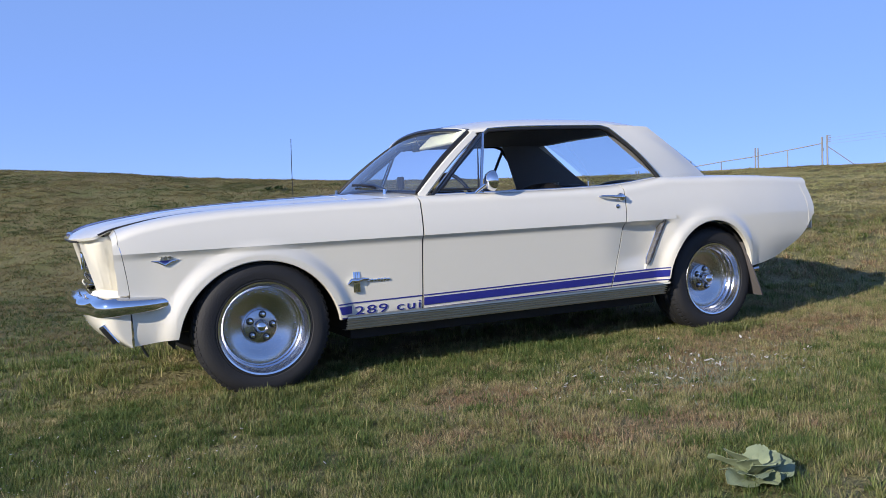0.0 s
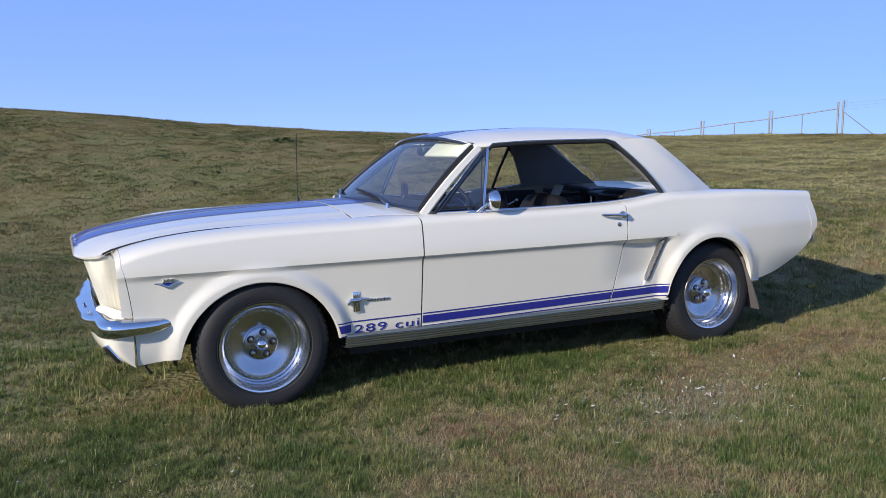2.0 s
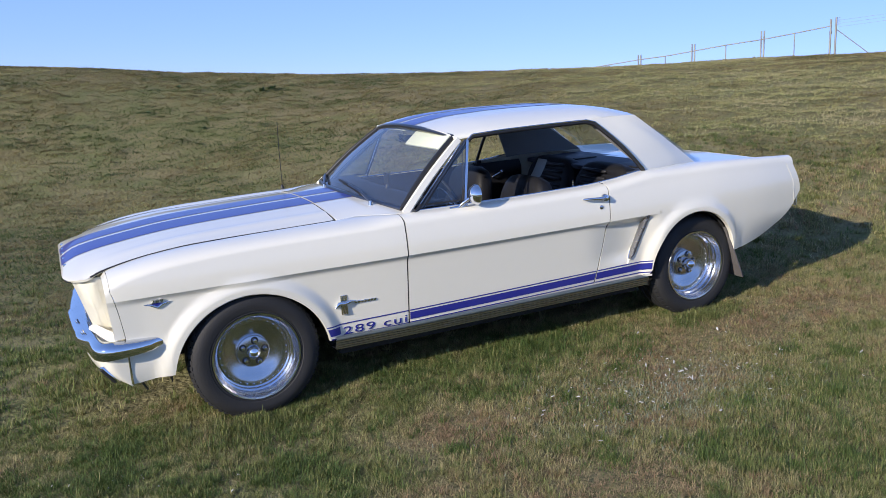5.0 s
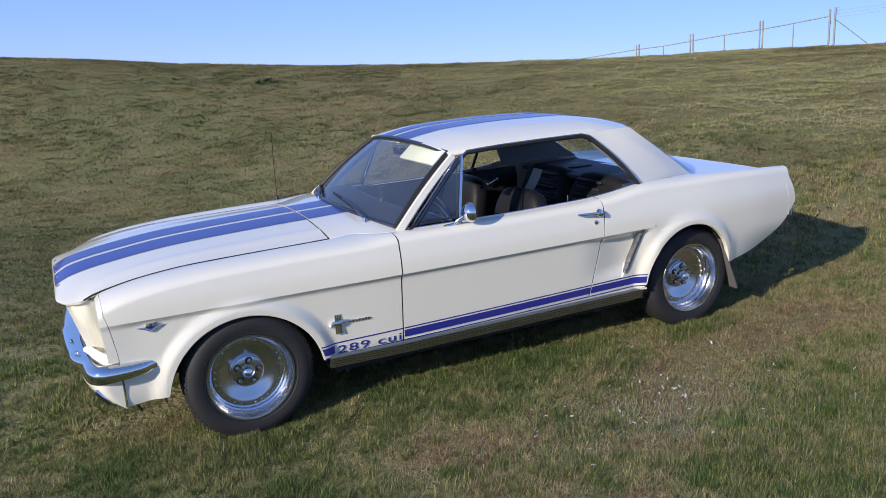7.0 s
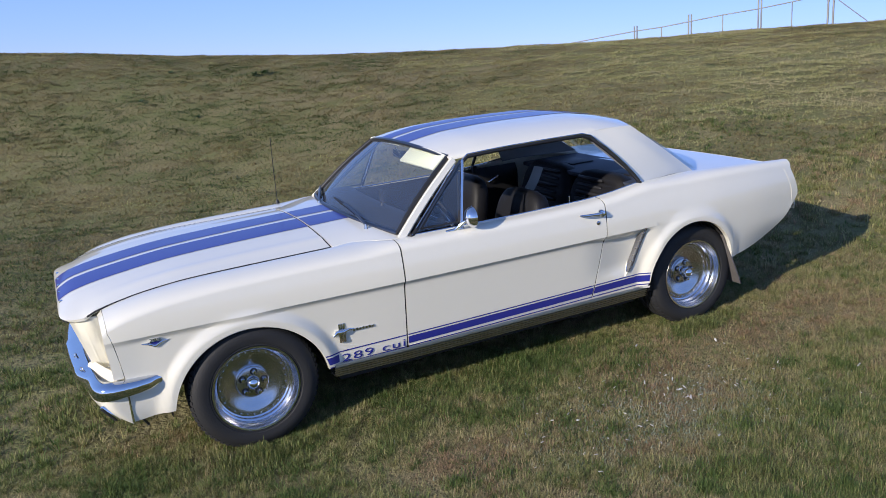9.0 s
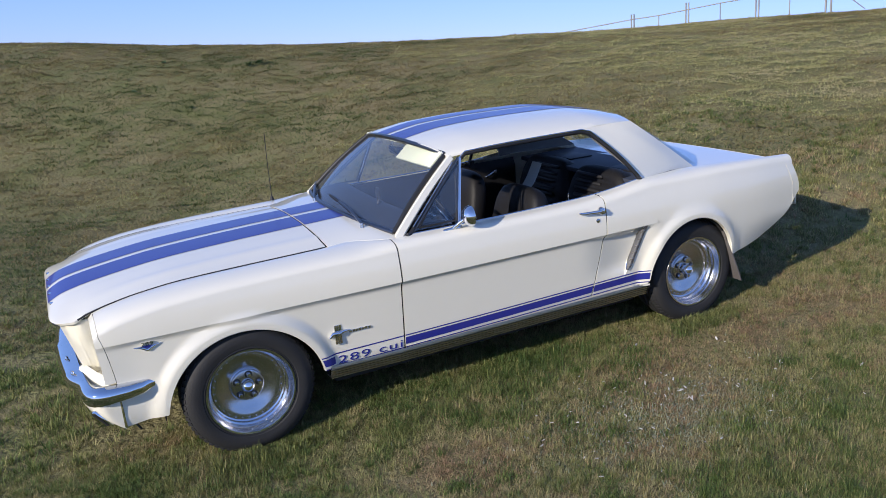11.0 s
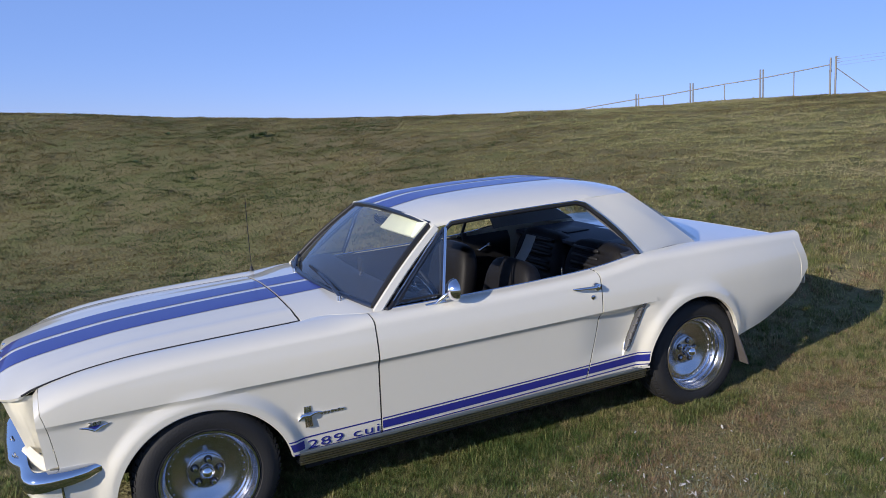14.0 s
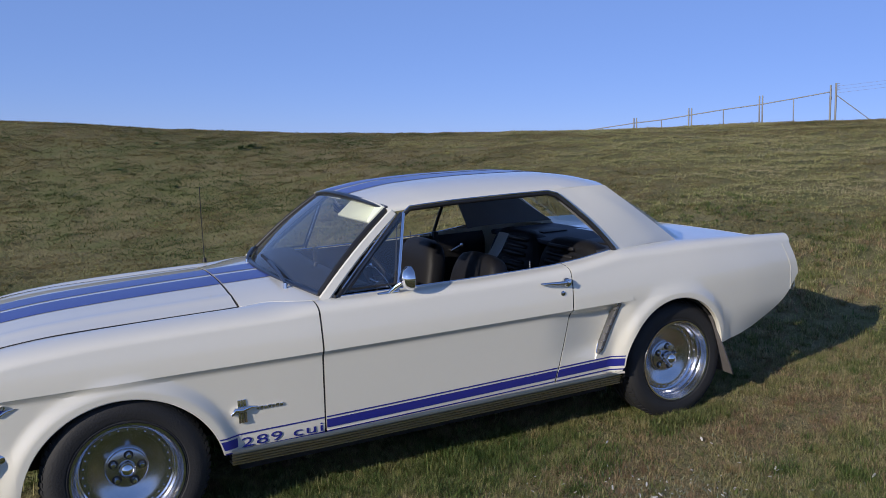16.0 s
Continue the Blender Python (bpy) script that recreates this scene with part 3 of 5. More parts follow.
for s in (-1, 1):
    wheel(FRONT_HUB, s, False)
    wheel(REAR_HUB, s, True)
    # wheel houses close the arches behind the tyres
    for cx, cz, r in ((0.008, 0.255, 0.405), (2.705, 0.335, 0.348)):
        rows = [[(cx + r * math.cos(a), s * y, cz + r * 0.97 * math.sin(a)) for a in steps(0.02, math.pi - 0.02, 24)] for y in (0.80 if cx > 1 else 0.745, 0.52)]
        grid("wheel_house", rows, UNDER, car, flip=s > 0, solid=0.004)
    for xs0, arch, floor_z in ((FRONT_ARCH_X, front_arch, 0.315), (REAR_ARCH_X, rear_arch, 0.37)):
        rows = []
        for x in xs0:
            z = arch(x)
            if z > floor_z:
                y = side_y(x, z)
                rows.append([(x, s * y, z), (x, s * (y - 0.003), z - 0.004), (x, s * (y - 0.030), z - 0.004)])
        grid("arch_lip", rows, PAINT, car, flip=s < 0)

# sills and underside
for s in (-1, 1):
    prof = [(0.338, 0.838), (0.332, 0.846), (0.324, 0.847), (0.319, 0.838)]
    for k in range(4):
        z = 0.318 - 0.0135 * k
        prof += [(z, 0.826 - 0.005 * k), (z - 0.005, 0.826 - 0.005 * k), (z - 0.0058, 0.841 - 0.005 * k), (z - 0.0115, 0.840 - 0.005 * k), (z - 0.0122, 0.826 - 0.005 * k)]
    prof += [(0.262, 0.79), (0.258, 0.74)]
    grid("rocker_moulding", [[(x, s * (y - 0.014 - 0.018 * (1 - smooth(0.36, 0.9, x))), z) for z, y in prof] for x in steps(0.402, 2.368, 20)], BRASSY, car, "ribbed metal sill moulding", flip=s > 0, angle=20)
    rows = [[(x, s * (side_y(x, z) + 0.001), z) for z in steps(0.337, 0.326, 3)] for x in steps(0.815, 2.375, 12)]
    grid("sill", rows, PAINT, car, flip=s > 0, solid=0.004)
box("floor_pan", (0.44, -0.72, 0.205), (2.36, 0.72, 0.27), UNDER, car, bevel=0.02)
box("engine_bay", (-0.50, -0.50, 0.30), (0.60, 0.50, 0.72), UNDER, car, bevel=0.03)
box("firewall", (0.60, -0.72, 0.27), (0.70, 0.72, 0.86), UNDER, car, bevel=0.01)
box("trunk_floor", (2.36, -0.50, 0.27), (3.40, 0.50, 0.62), UNDER, car, bevel=0.03)

# front end
for s in (-1, 1):
    rows = []
    for u in steps(0, 1, 8):
        def xs(z, u=u):
            edge = -0.619 - 0.010 * smooth(0.55, 0.72, z) - 0.052 * smooth(0.74, 0.81, z)
            a = front_seam(z) - 0.003
            return a + u * (edge - a)
        rows.append(section(-0.66, 0.525, xs=xs))
    bezel = grid("headlight_bezel", mirrored(rows, s), PAINT, car, solid=0.012, angle=30)
    # the bucket: ribbed inner wall, floor, roof and back plate
    wall = []
    for k in range(41):
        x = -0.752 + 0.175 * k / 40
        rib = 0.0008 * max(0.0, math.cos((x + 0.70) / 0.048 * 2 * math.pi)) ** 3 if -0.735 < x < -0.60 else 0
        top = 0.772 + 0.010 * smooth(-0.72, -0.66, x)
        wall.append([(x + 0.27 * (0.77 - z) * (1 - k / 40), 0.535 + 0.055 * smooth(0.60, 0.785, z) * smooth(-0.74, -0.66, x) + rib, z) for z in steps(0.505, top, 12)])
    bucket = grid("headlight_bucket", mirrored(wall, s), SUNLIT_PAINT, bezel, "white headlight surround with three ribs, toned as sunlit", solid=0.004, flip=s > 0)
    grid("bucket_floor", mirrored([[(x, y, 0.520 - 0.010 * (y - 0.53) / 0.25 + 0.25 * (x + 0.57)) for y in steps(0.53, 0.765, 6)] for x in steps(-0.675, -0.57, 6)], s), SUNLIT_PAINT, bezel, solid=0.006)
    grid("bucket_back", mirrored([[(-0.560 + 0.02 * (y - 0.53), y, z) for y in steps(0.53, 0.765, 6)] for z in steps(0.50, 0.745, 6)], s), SUNLIT_PAINT, bezel, solid=0.006)
    ring = [[(-0.572 - dx, s * 0.664 + r * math.cos(a), 0.668 + r * math.sin(a)) for a in [2 * math.pi * k / 32 for k in range(32)]] for r, dx in ((0.104, 0), (0.104, 0.02), (0.098, 0.026), (0.089, 0.02), (0.089, 0.01))]
    head = grid("headlight", ring, CHROME, bezel, "round headlight in a chrome ring", close=True)
    dome = [[(-0.582 - dx, s * 0.664 + r * math.cos(a), 0.668 + r * math.sin(a)) for a in [2 * math.pi * k / 32 for k in range(32)]] for r, dx in ((0.089, 0.0), (0.075, 0.012), (0.05, 0.021), (0.02, 0.026), (0.001, 0.027))]
    grid("lens", dome, LENS, bezel, close=True)
    # apron under the hood corner, down to the bumper
    rows = []
    for u in steps(0, 1, 10):
        y = 0.782 - 0.28 * u
        x = -0.585 - 0.11 * u**0.7
        rows.append([(x + 0.01, y, 0.545), (x - 0.012, y, 0.535), (x - 0.020, y, 0.515), (x - 0.015, y, 0.48)])
    grid("bumper_shelf", mirrored(rows, s), SUNLIT_PAINT, car, solid=0.006)

# grille opening between the buckets
grille = new("grille")
grille.parent = car
grille["label"] = "dark recessed grille with bright surround"
box("grille_back", (-0.66, -0.53, 0.545), (-0.64, 0.53, 0.80), BLACK, grille, bevel=0.002)
for k in range(11):
    z = 0.575 + 0.019 * k
    box("grille_bar", (-0.700, -0.525, z - 0.0025), (-0.684, 0.525, z + 0.0025), SATIN, grille, bevel=0.001, seg=1)
for k in range(27):
    y = -0.52 + 0.04 * k
    box("grille_rib", (-0.694, y - 0.0015, 0.565), (-0.688, y + 0.0015, 0.775), BLACK, grille, bevel=0, seg=1)
tube("grille_frame", [(-0.690, -0.50, 0.745), (-0.690, -0.505, 0.575), (-0.700, -0.3, 0.560), (-0.705, 0, 0.558), (-0.700, 0.3, 0.560), (-0.690, 0.505, 0.575), (-0.690, 0.50, 0.745)], 0.010, CHROME, grille, n=8)
for z in (0.62, 0.70):
    tube("corral_bar", [(-0.705, -0.48, z), (-0.710, -0.25, z), (-0.712, -0.12, z)], 0.008, CHROME, grille, n=8)
tube("corral", [(-0.715, -0.12, 0.61), (-0.715, 0.12, 0.61), (-0.715, 0.13, 0.70), (-0.715, -0.13, 0.70), (-0.715, -0.12, 0.61)], 0.009, CHROME, grille, n=8)
box("grille_emblem", (-0.725, -0.09, 0.635), (-0.712, 0.09, 0.675), CHROME, grille, bevel=0.005)
for k, y in enumerate((-0.275, -0.11, 0.03, 0.17, 0.33)):
    p = hood_p(-0.768, y)
    box("hood_letter", (p[0] - 0.009, y - 0.010, p[2] - 0.010), (p[0] + 0.007, y + 0.010, p[2] + 0.004), CHROME, hood, "small bright letter block", bevel=0.003)

tube("hood_front_gap", [(p[0] + 0.010, p[1], p[2] - 0.010) for p in [hood_p(-0.79, y) for y in steps(-0.545, 0.545, 30)]], 0.006, BLACK, car, "dark shut line", n=6)

# front bumper blade
BLADE = ((-0.30, 1.0), (0.05, 0.97), (0.45, 0.78), (0.80, 0.52), (0.96, 0.26), (1.0, -0.02), (0.97, -0.52), (0.82, -0.86), (0.45, -1.0), (-0.1, -0.95), (-0.35, -0.5), (-0.40, 0.2), (-0.38, 0.8))
bump = curve((-1.0, -0.415), (-0.97, -0.47), (-0.90, -0.60), (-0.83, -0.655), (-0.76, -0.682), (-0.66, -0.698), (-0.5, -0.710), (-0.25, -0.726), (0.0, -0.735))
bump_y = curve((-1.0, -0.780), (-0.97, -0.792), (-0.90, -0.797), (-0.83, -0.785), (-0.76, -0.742), (-0.66, -0.64), (-0.5, -0.46), (-0.25, -0.22), (0.0, 0.0))
bump_z = curve((-1.0, 0.482), (-0.9, 0.481), (-0.80, 0.479), (-0.70, 0.478), (-0.55, 0.477), (-0.35, 0.476), (0.0, 0.476))
bump_h = curve((-1.0, 0.018), (-0.985, 0.026), (-0.95, 0.033), (-0.85, 0.042), (-0.7, 0.044), (-0.5, 0.046), (0.0, 0.046))
rows = []
for t in [-1.0, -0.995, -0.985] + steps(-0.97, 0.97, 64) + [0.985, 0.995, 1.0]:
    u, s = -abs(t), (1 if t > 0 else -1)
    x, y, z, h = bump(u), -bump_y(u) * s, bump_z(u), bump_h(u)
    e = 0.004
    tx, ty = bump(min(u + e, 0)) - bump(max(u - e, -1)), bump_y(min(u + e, 0)) - bump_y(max(u - e, -1))
    n = Vector((ty, -tx, 0)).normalized()
    if n.x > 0:
        n = -n
    if u < -0.9:
        n = n.lerp(Vector((0, -1, 0)), smooth(-0.9, -1.0, u)) if n.y < 0 else Vector((0, -1, 0))
    n = Vector((n.x, n.y * -s, 0))
    d = 0.036 + 0.036 * smooth(-0.66, -0.49, u) if u > -0.96 else 0.036 * max(0.25, (u + 1) / 0.04)
    rows.append([(x + n.x * d * o, y + n.y * d * o, z + h * v) for o, v in BLADE])
bumper = grid("front_bumper", rows, CHROME, car, "bright chrome bumper blade", close=True, caps=True, angle=60)
for y in (-0.52, -0.30):
    u = -0.55 if abs(y) > 0.4 else -0.33
    tube("bumper_bolt", [(bump(u) - 0.035, math.copysign(abs(bump_y(u)), y), bump_z(u) + h) for h in (0.034, 0.046, 0.050)], 0.008, CHROME, bumper, n=12, taper=(0.008, 0.007, 0.004))

# valance under the bumper
rows = []
for t in steps(-1, 1, 48):
    a = abs(t)
    y = math.copysign(min(0.80, 0.82 * math.sin(a * math.pi / 2) ** 0.85), t)
    x0 = -0.752 + 0.177 * a**3.2
    row = []
    for v in steps(0, 1, 10):
        row.append((x0 + 0.12 * v**2.2 * (1 - a**6), y * (1 - 0.02 * v), 0.470 - (0.176 - 0.004 * a**6) * v ** 0.8))
    rows.append(row)
valance = grid("valance", rows, PAINT, car, solid=0.006)
for s in (-1, 1):
    tilt = Matrix.Translation((-0.662, s * 0.750, 0.358)) @ Matrix.Rotation(-0.63, 4, "Y") @ Matrix.Rotation(-s * 0.52, 4, "Z")
    box("turn_signal", (-0.006, -0.022, -0.052), (0.012, 0.022, 0.052), CHROME, valance, "small parking lamp in a bright bezel", bevel=0.006, m=tilt)
    box("signal_lens", (-0.009, -0.016, -0.044), (0.008, 0.016, 0.044), BLACK, valance, bevel=0.005, m=tilt)
tube("tow_strap", [(-0.535, -0.70, 0.315), (-0.525, -0.705, 0.275), (-0.505, -0.705, 0.238)], 0.006, DARK_TRIM, car, "short hanging strap", n=6)

# side graphics
def band(name, x0, x1, z0, z1, parent, s, n=24, lift=0.0022, edge=None):
    rows = []
    for u in steps(0, 1, n):
        row = []
        for z in steps(z0, z1, 4):
            a = edge[0](z) if edge and edge[0] else x0
            b = edge[1](z) if edge and edge[1] else x1
            x = a + u * (b - a)
            zz = z + 0.0125 * (x - 0.8)
            row.append((x, s * (side_y(x, zz) + lift), zz))
        rows.append(row)
    return grid(name, rows, BLUE, parent, "blue side stripe", angle=60, flip=s < 0)


def arch_back(z):
    return -0.004 + 0.382 * math.sqrt(max(0, 1 - ((z - 0.255) / 0.383) ** 2)) + 0.006


def arch_fore(z):
    return 2.702 - 0.328 * math.sqrt(max(0, 1 - ((max(z, 0.335) - 0.335) / 0.345) ** 2)) - 0.006


TEXT = bpy.data.curves.new("lettering", "FONT")
TEXT.size, TEXT.extrude, TEXT.space_character, TEXT.space_word = 0.062, 0.0008, 1.12, 0.9
font_ob = new("lettering", TEXT)


def written(body):
    TEXT.body = body
    bpy.context.view_layer.update()
    return bpy.data.meshes.new_from_object(font_ob)


def right_end(me):
    return max(v.co.x for v in me.vertices)


WORDS = "289 cui"
letters = []
for k, ch in enumerate(WORDS):
    if ch != " ":
        me = written(ch)
        letters.append((ch, me, right_end(written(WORDS[: k + 1])) - right_end(me)))
words_wide = right_end(written(WORDS))
digits = written("289")
bpy.data.objects.remove(font_ob)

sides = {}
for ob in car.children:
    sides.setdefault(ob.name.split(".")[0], []).append(ob)
for i, s in enumerate((-1, 1)):
    fender, door, quarter = sides["front_fender"][i], sides["door"][i], sides["quarter_panel"][i]
    band("side_stripe", 0, 0.430, 0.3490, 0.3885, fender, s, 4, edge=(arch_back, None))
    for z in (0.3280, 0.3965):
        band("pinstripe", 0, 0.803, z, z + 0.0064, fender, s, 16, edge=(arch_back, None))
        band("pinstripe", 0.813, 0, z, z + 0.0064, door, s, 24, edge=(None, REAR_DOOR))
        band("pinstripe", 0, 0, z, z + 0.0064, quarter, s, 12, edge=(lambda q: REAR_DOOR(q) + 0.009, arch_fore))
    band("side_stripe", 0.813, 0, 0.3490, 0.3885, door, s, 24, edge=(None, REAR_DOOR))
    band("side_stripe", 0, 0, 0.3490, 0.3885, quarter, s, 12, edge=(lambda q: REAR_DOOR(q) + 0.009, arch_fore))
    # lettering, laid on the panel
    for ch, glyph, at in letters:
        me = glyph.copy()
        for v in me.vertices:
            q = (v.co.x + at) / words_wide * 0.350
            x = 0.444 + q if s < 0 else 0.794 - q
            z = 0.3395 + v.co.y * 0.97 + 0.0125 * (x - 0.8)
            v.co = (x, s * (side_y(x, z) + 0.0022 + v.co.z), z)
        link("letter", me, BLUE, fender, "blue character " + ch, angle=30)
    # running emblem and name plate, as plain bright shapes
    ez = 0.497
    em = new("fender_emblem")
    em.parent = car
    em["label"] = "bright emblem with three upright bars"
    y = lambda x, z: s * (side_y(x, z) + 0.004)
    for k in range(3):
        x = 0.440 + 0.012 * k
        box("upright_bar", (x, y(x, ez) - 0.004, ez - 0.050), (x + 0.0105, y(x, ez) + 0.004, ez + 0.050), CHROME, em, bevel=0.002)
    tube("emblem_figure", [(0.412, y(0.41, ez) + s * 0.004, ez - 0.010), (0.430, y(0.43, ez) + s * 0.006, ez + 0.010), (0.460, y(0.46, ez) + s * 0.007, ez + 0.006), (0.490, y(0.49, ez) + s * 0.006, ez + 0.014), (0.520, y(0.52, ez) + s * 0.003, ez + 0.010)], 0.010, CHROME, em, n=8, taper=(0.006, 0.011, 0.012, 0.008, 0.004))
    for k in range(7):
        x = 0.515 + 0.0165 * k
        box("plate_bar", (x, y(x, ez) - 0.003, ez - 0.004), (x + 0.012, y(x, ez) + 0.003, ez + 0.008 + 0.002 * (k % 2)), CHROME, em, bevel=0.002)
    # badge with a V and digits
    bz, bx = 0.668, -0.418
    badge = new("fender_badge")
    badge.parent = car
    badge["label"] = "small bright V badge with digits"
    yb = lambda x: s * (side_y(x, bz) + 0.003)
    for e in (-1, 1):
        tube("badge_wing", [(bx, yb(bx), bz - 0.022), (bx + e * 0.030, yb(bx + e * 0.03), bz - 0.006), (bx + e * 0.058, yb(bx + e * 0.058), bz - 0.002)], 0.006, CHROME, badge, n=8, taper=(0.007, 0.0065, 0.002))
    tri = bmesh.new()
    vs = [tri.verts.new((bx + a, yb(bx + a) - s * 0.0015, bz + b)) for a, b in ((0, -0.020), (0.045, -0.002), (-0.045, -0.002))]
    tri.faces.new(vs)
    part("badge_field", tri, BLUE, badge)
    me = digits.copy()
    w = max(v.co.x for v in me.vertices)
    for v in me.vertices:
        x = bx - 0.026 + v.co.x / w * 0.052 if s < 0 else bx + 0.026 - v.co.x / w * 0.052
        v.co = (x, yb(x) + s * (0.003 + v.co.z * 6), bz + 0.001 + v.co.y * 0.36)
    link("badge_digits", me, CHROME, badge, "digits 289")
    # door handle, lock, mirror
    hz = 0.846
    hy = lambda x, z: s * (side_y(x, z))
    handle = tube("door_handle", [(1.888, hy(1.888, hz) + s * 0.004, hz + 0.006), (1.90, hy(1.9, hz) + s * 0.020, hz + 0.006), (1.95, hy(1.95, hz) + s * 0.026, hz + 0.004), (2.00, hy(2.0, hz) + s * 0.024, hz), (2.02, hy(2.02, hz) + s * 0.020, hz)], 0.008, CHROME, door, "chrome pull handle", n=8, taper=(0.004, 0.007, 0.008, 0.010, 0.012))
    lathe("push_button", [(0.022, 0.0), (0.022, 0.016), (0.018, 0.024), (0.012, 0.026), (0.012, 0.034), (0.0, 0.036)], (2.030, hy(2.03, hz), hz - 0.002), CHROME, door, n=20, out=s)
    lathe("key_lock", [(0.012, 0.0), (0.012, 0.004), (0.009, 0.006), (0.0, 0.006)], (2.005, hy(2.005, 0.793), 0.793), SATIN, door, "round key lock", n=16, out=s)
    tube("lock_knob", [(1.90, s * 0.735, 0.905), (1.90, s * 0.735, 0.945)], 0.0035, CHROME, door, n=8)
    # scoop louvre
    rows = []
    for z in steps(0.448, 0.702, 24):
        x = scoop_x(z)
        w = min(1.0, (z - 0.438) / 0.03, (0.714 - z) / 0.025)
        inner, outer = side_y(x - 0.020, z), side_y(x + 0.030, z)
        rows.append([(x - 0.008 * w, s * (inner + 0.006), z), (x - 0.003 * w, s * (outer - 0.004), z), (x + 0.003 * w, s * (outer + 0.006), z), (x + 0.012 * w, s * (outer + 0.009), z), (x + 0.021 * w, s * (outer + 0.006), z), (x + 0.026 * w, s * (outer - 0.002), z)])
    scoop = grid("scoop_trim", rows, SCOOP, car, "dark metal louvred scoop trim", angle=30)
    tube("scoop_bead", [(scoop_x(z) - 0.007, s * (side_y(scoop_x(z) - 0.020, z) + 0.010), z) for z in steps(0.455, 0.695, 16)], 0.0032, CHROME, scoop, "bright edge bead", n=6)
    for k in range(6):
        z = 0.474 + 0.039 * k
        x = scoop_x(z)
        outer = side_y(x + 0.030, z)
        tube("louvre", [(x - 0.006, s * (outer - 0.006), z - 0.008), (x + 0.003, s * (outer + 0.007), z - 0.001), (x + 0.014, s * (outer + 0.009), z + 0.008)], 0.0022, SATIN, scoop, n=6)

mirror = new("door_mirror")
mirror.parent = car
mirror["label"] = "round chrome door mirror on a stalk"
tube("mirror_foot", [(1.085, -0.790, 0.900), (1.19, -0.792, 0.902)], 0.012, CHROME, mirror, n=10, taper=(0.006, 0.012))
tube("stalk", [(1.145, -0.795, 0.905), (1.165, -0.808, 0.925), (1.195, -0.825, 0.948)], 0.009, CHROME, mirror, n=10)
rows = []
for r, o in ((0.0, -0.046), (0.020, -0.044), (0.040, -0.032), (0.052, -0.012), (0.055, 0.004), (0.052, 0.007), (0.049, 0.004), (0.0, 0.003)):
    rows.append([(1.226 + o, -0.832 + max(r, 0.0005) * math.cos(a) + o * 0.15, 0.962 + max(r, 0.0005) * math.sin(a)) for a in [2 * math.pi * k / 28 for k in range(28)]])
grid("mirror_head", rows, CHROME, mirror, close=True, angle=50)

# wipers and aerial
for y0, y1, s in ((-0.50, 0.02, 1), (0.30, 0.70, 1)):
    base = Vector((0.755, y0, 0.938 - 0.02 * (y0 / 0.7) ** 2))
    w = new("wiper")
    w.parent = car
    w["label"] = "thin windscreen wiper resting on the glass"
    tip = shield(0.5 + (y1 - 0.12) / 1.39, 0.10, 1.4)
    tube("wiper_pivot", [base - Vector((0, 0, 0.01)), base + Vector((0.0, 0, 0.022))], 0.012, CHROME, w, n=10, taper=(0.013, 0.009))
    tube("wiper_arm", [base + Vector((0, 0, 0.018)), base.lerp(tip, 0.45) + Vector((0, 0, 0.022)), tip], 0.0080, DARK_TRIM, w, n=6)
    tube("wiper_blade", [shield(0.5 + (y1 - 0.33) / 1.39, 0.04, 1.0), shield(0.5 + (y1 - 0.12) / 1.39, 0.095, 1.1), shield(0.5 + (y1 + 0.08) / 1.39, 0.12, 1.0)], 0.0075, BLACK, w, n=6)
aerial = new("aerial")
aerial.parent = car
aerial["label"] = "thin whip aerial on the wing"
lathe_at = (0.597, 0.715, 0.900)
tube("aerial_base", [lathe_at, (0.597, 0.715, 0.925)], 0.012, BLACK, aerial, n=10, taper=(0.014, 0.007))
tube("whip", [(0.597, 0.715, 0.92), (0.600, 0.715, 1.15), (0.606, 0.715, 1.335)], 0.0022, BLACK, aerial, n=6)

for s in (-1, 1):
    tube("end_cap_seam", [(tail_end(z) - 0.062, s * (side_y(tail_end(z) - 0.062, z) + 0.0008), z) for z in steps(0.60, 0.872, 16)], 0.0009, PAINT, car, "fine raised panel joint", n=6)

# rear bumper corner, mud flaps, exhaust
rows = []
for t in steps(-1, 1, 40):
    a = abs(t)
    y = math.copysign(0.782 * min(1.0, a * 1.06), t)
    x = 3.648 - 0.010 * a * a - (0.05 * (a - 0.90) / 0.10 if a > 0.90 else 0)
    rows.append([(x + 0.018 * math.cos(q) * (1 if a < 0.95 else 0.6), y * (1 + 0.012 * math.cos(q) * (1 if a > 0.9 else 0)), 0.665 + 0.052 * math.sin(q)) for q in steps(0, 2 * math.pi, 12)[:-1]])
grid("rear_bumper", rows, CHROME, car, "bright chrome rear bumper", close=True, caps=True)
for s in (-1, 1):
    rows = []
    for v in steps(0, 1, 8):
        x, z = 2.990 + 0.118 * v - 0.012 * math.sin(math.pi * v), 0.530 - 0.335 * v
        rows.append([(x, s * y, z) for y in steps(0.815 + 0.035 * smooth(0.0, 0.6, v), 0.62, 4)])
    grid("mud_flap", rows, FLAP, car, "grey rubber mud flap", solid=0.008)
    tube("exhaust_tip", [(3.05, s * 0.60, 0.30), (3.22, s * 0.62, 0.33), (3.30, s * 0.62, 0.335)], 0.026, SATIN, car, n=14)

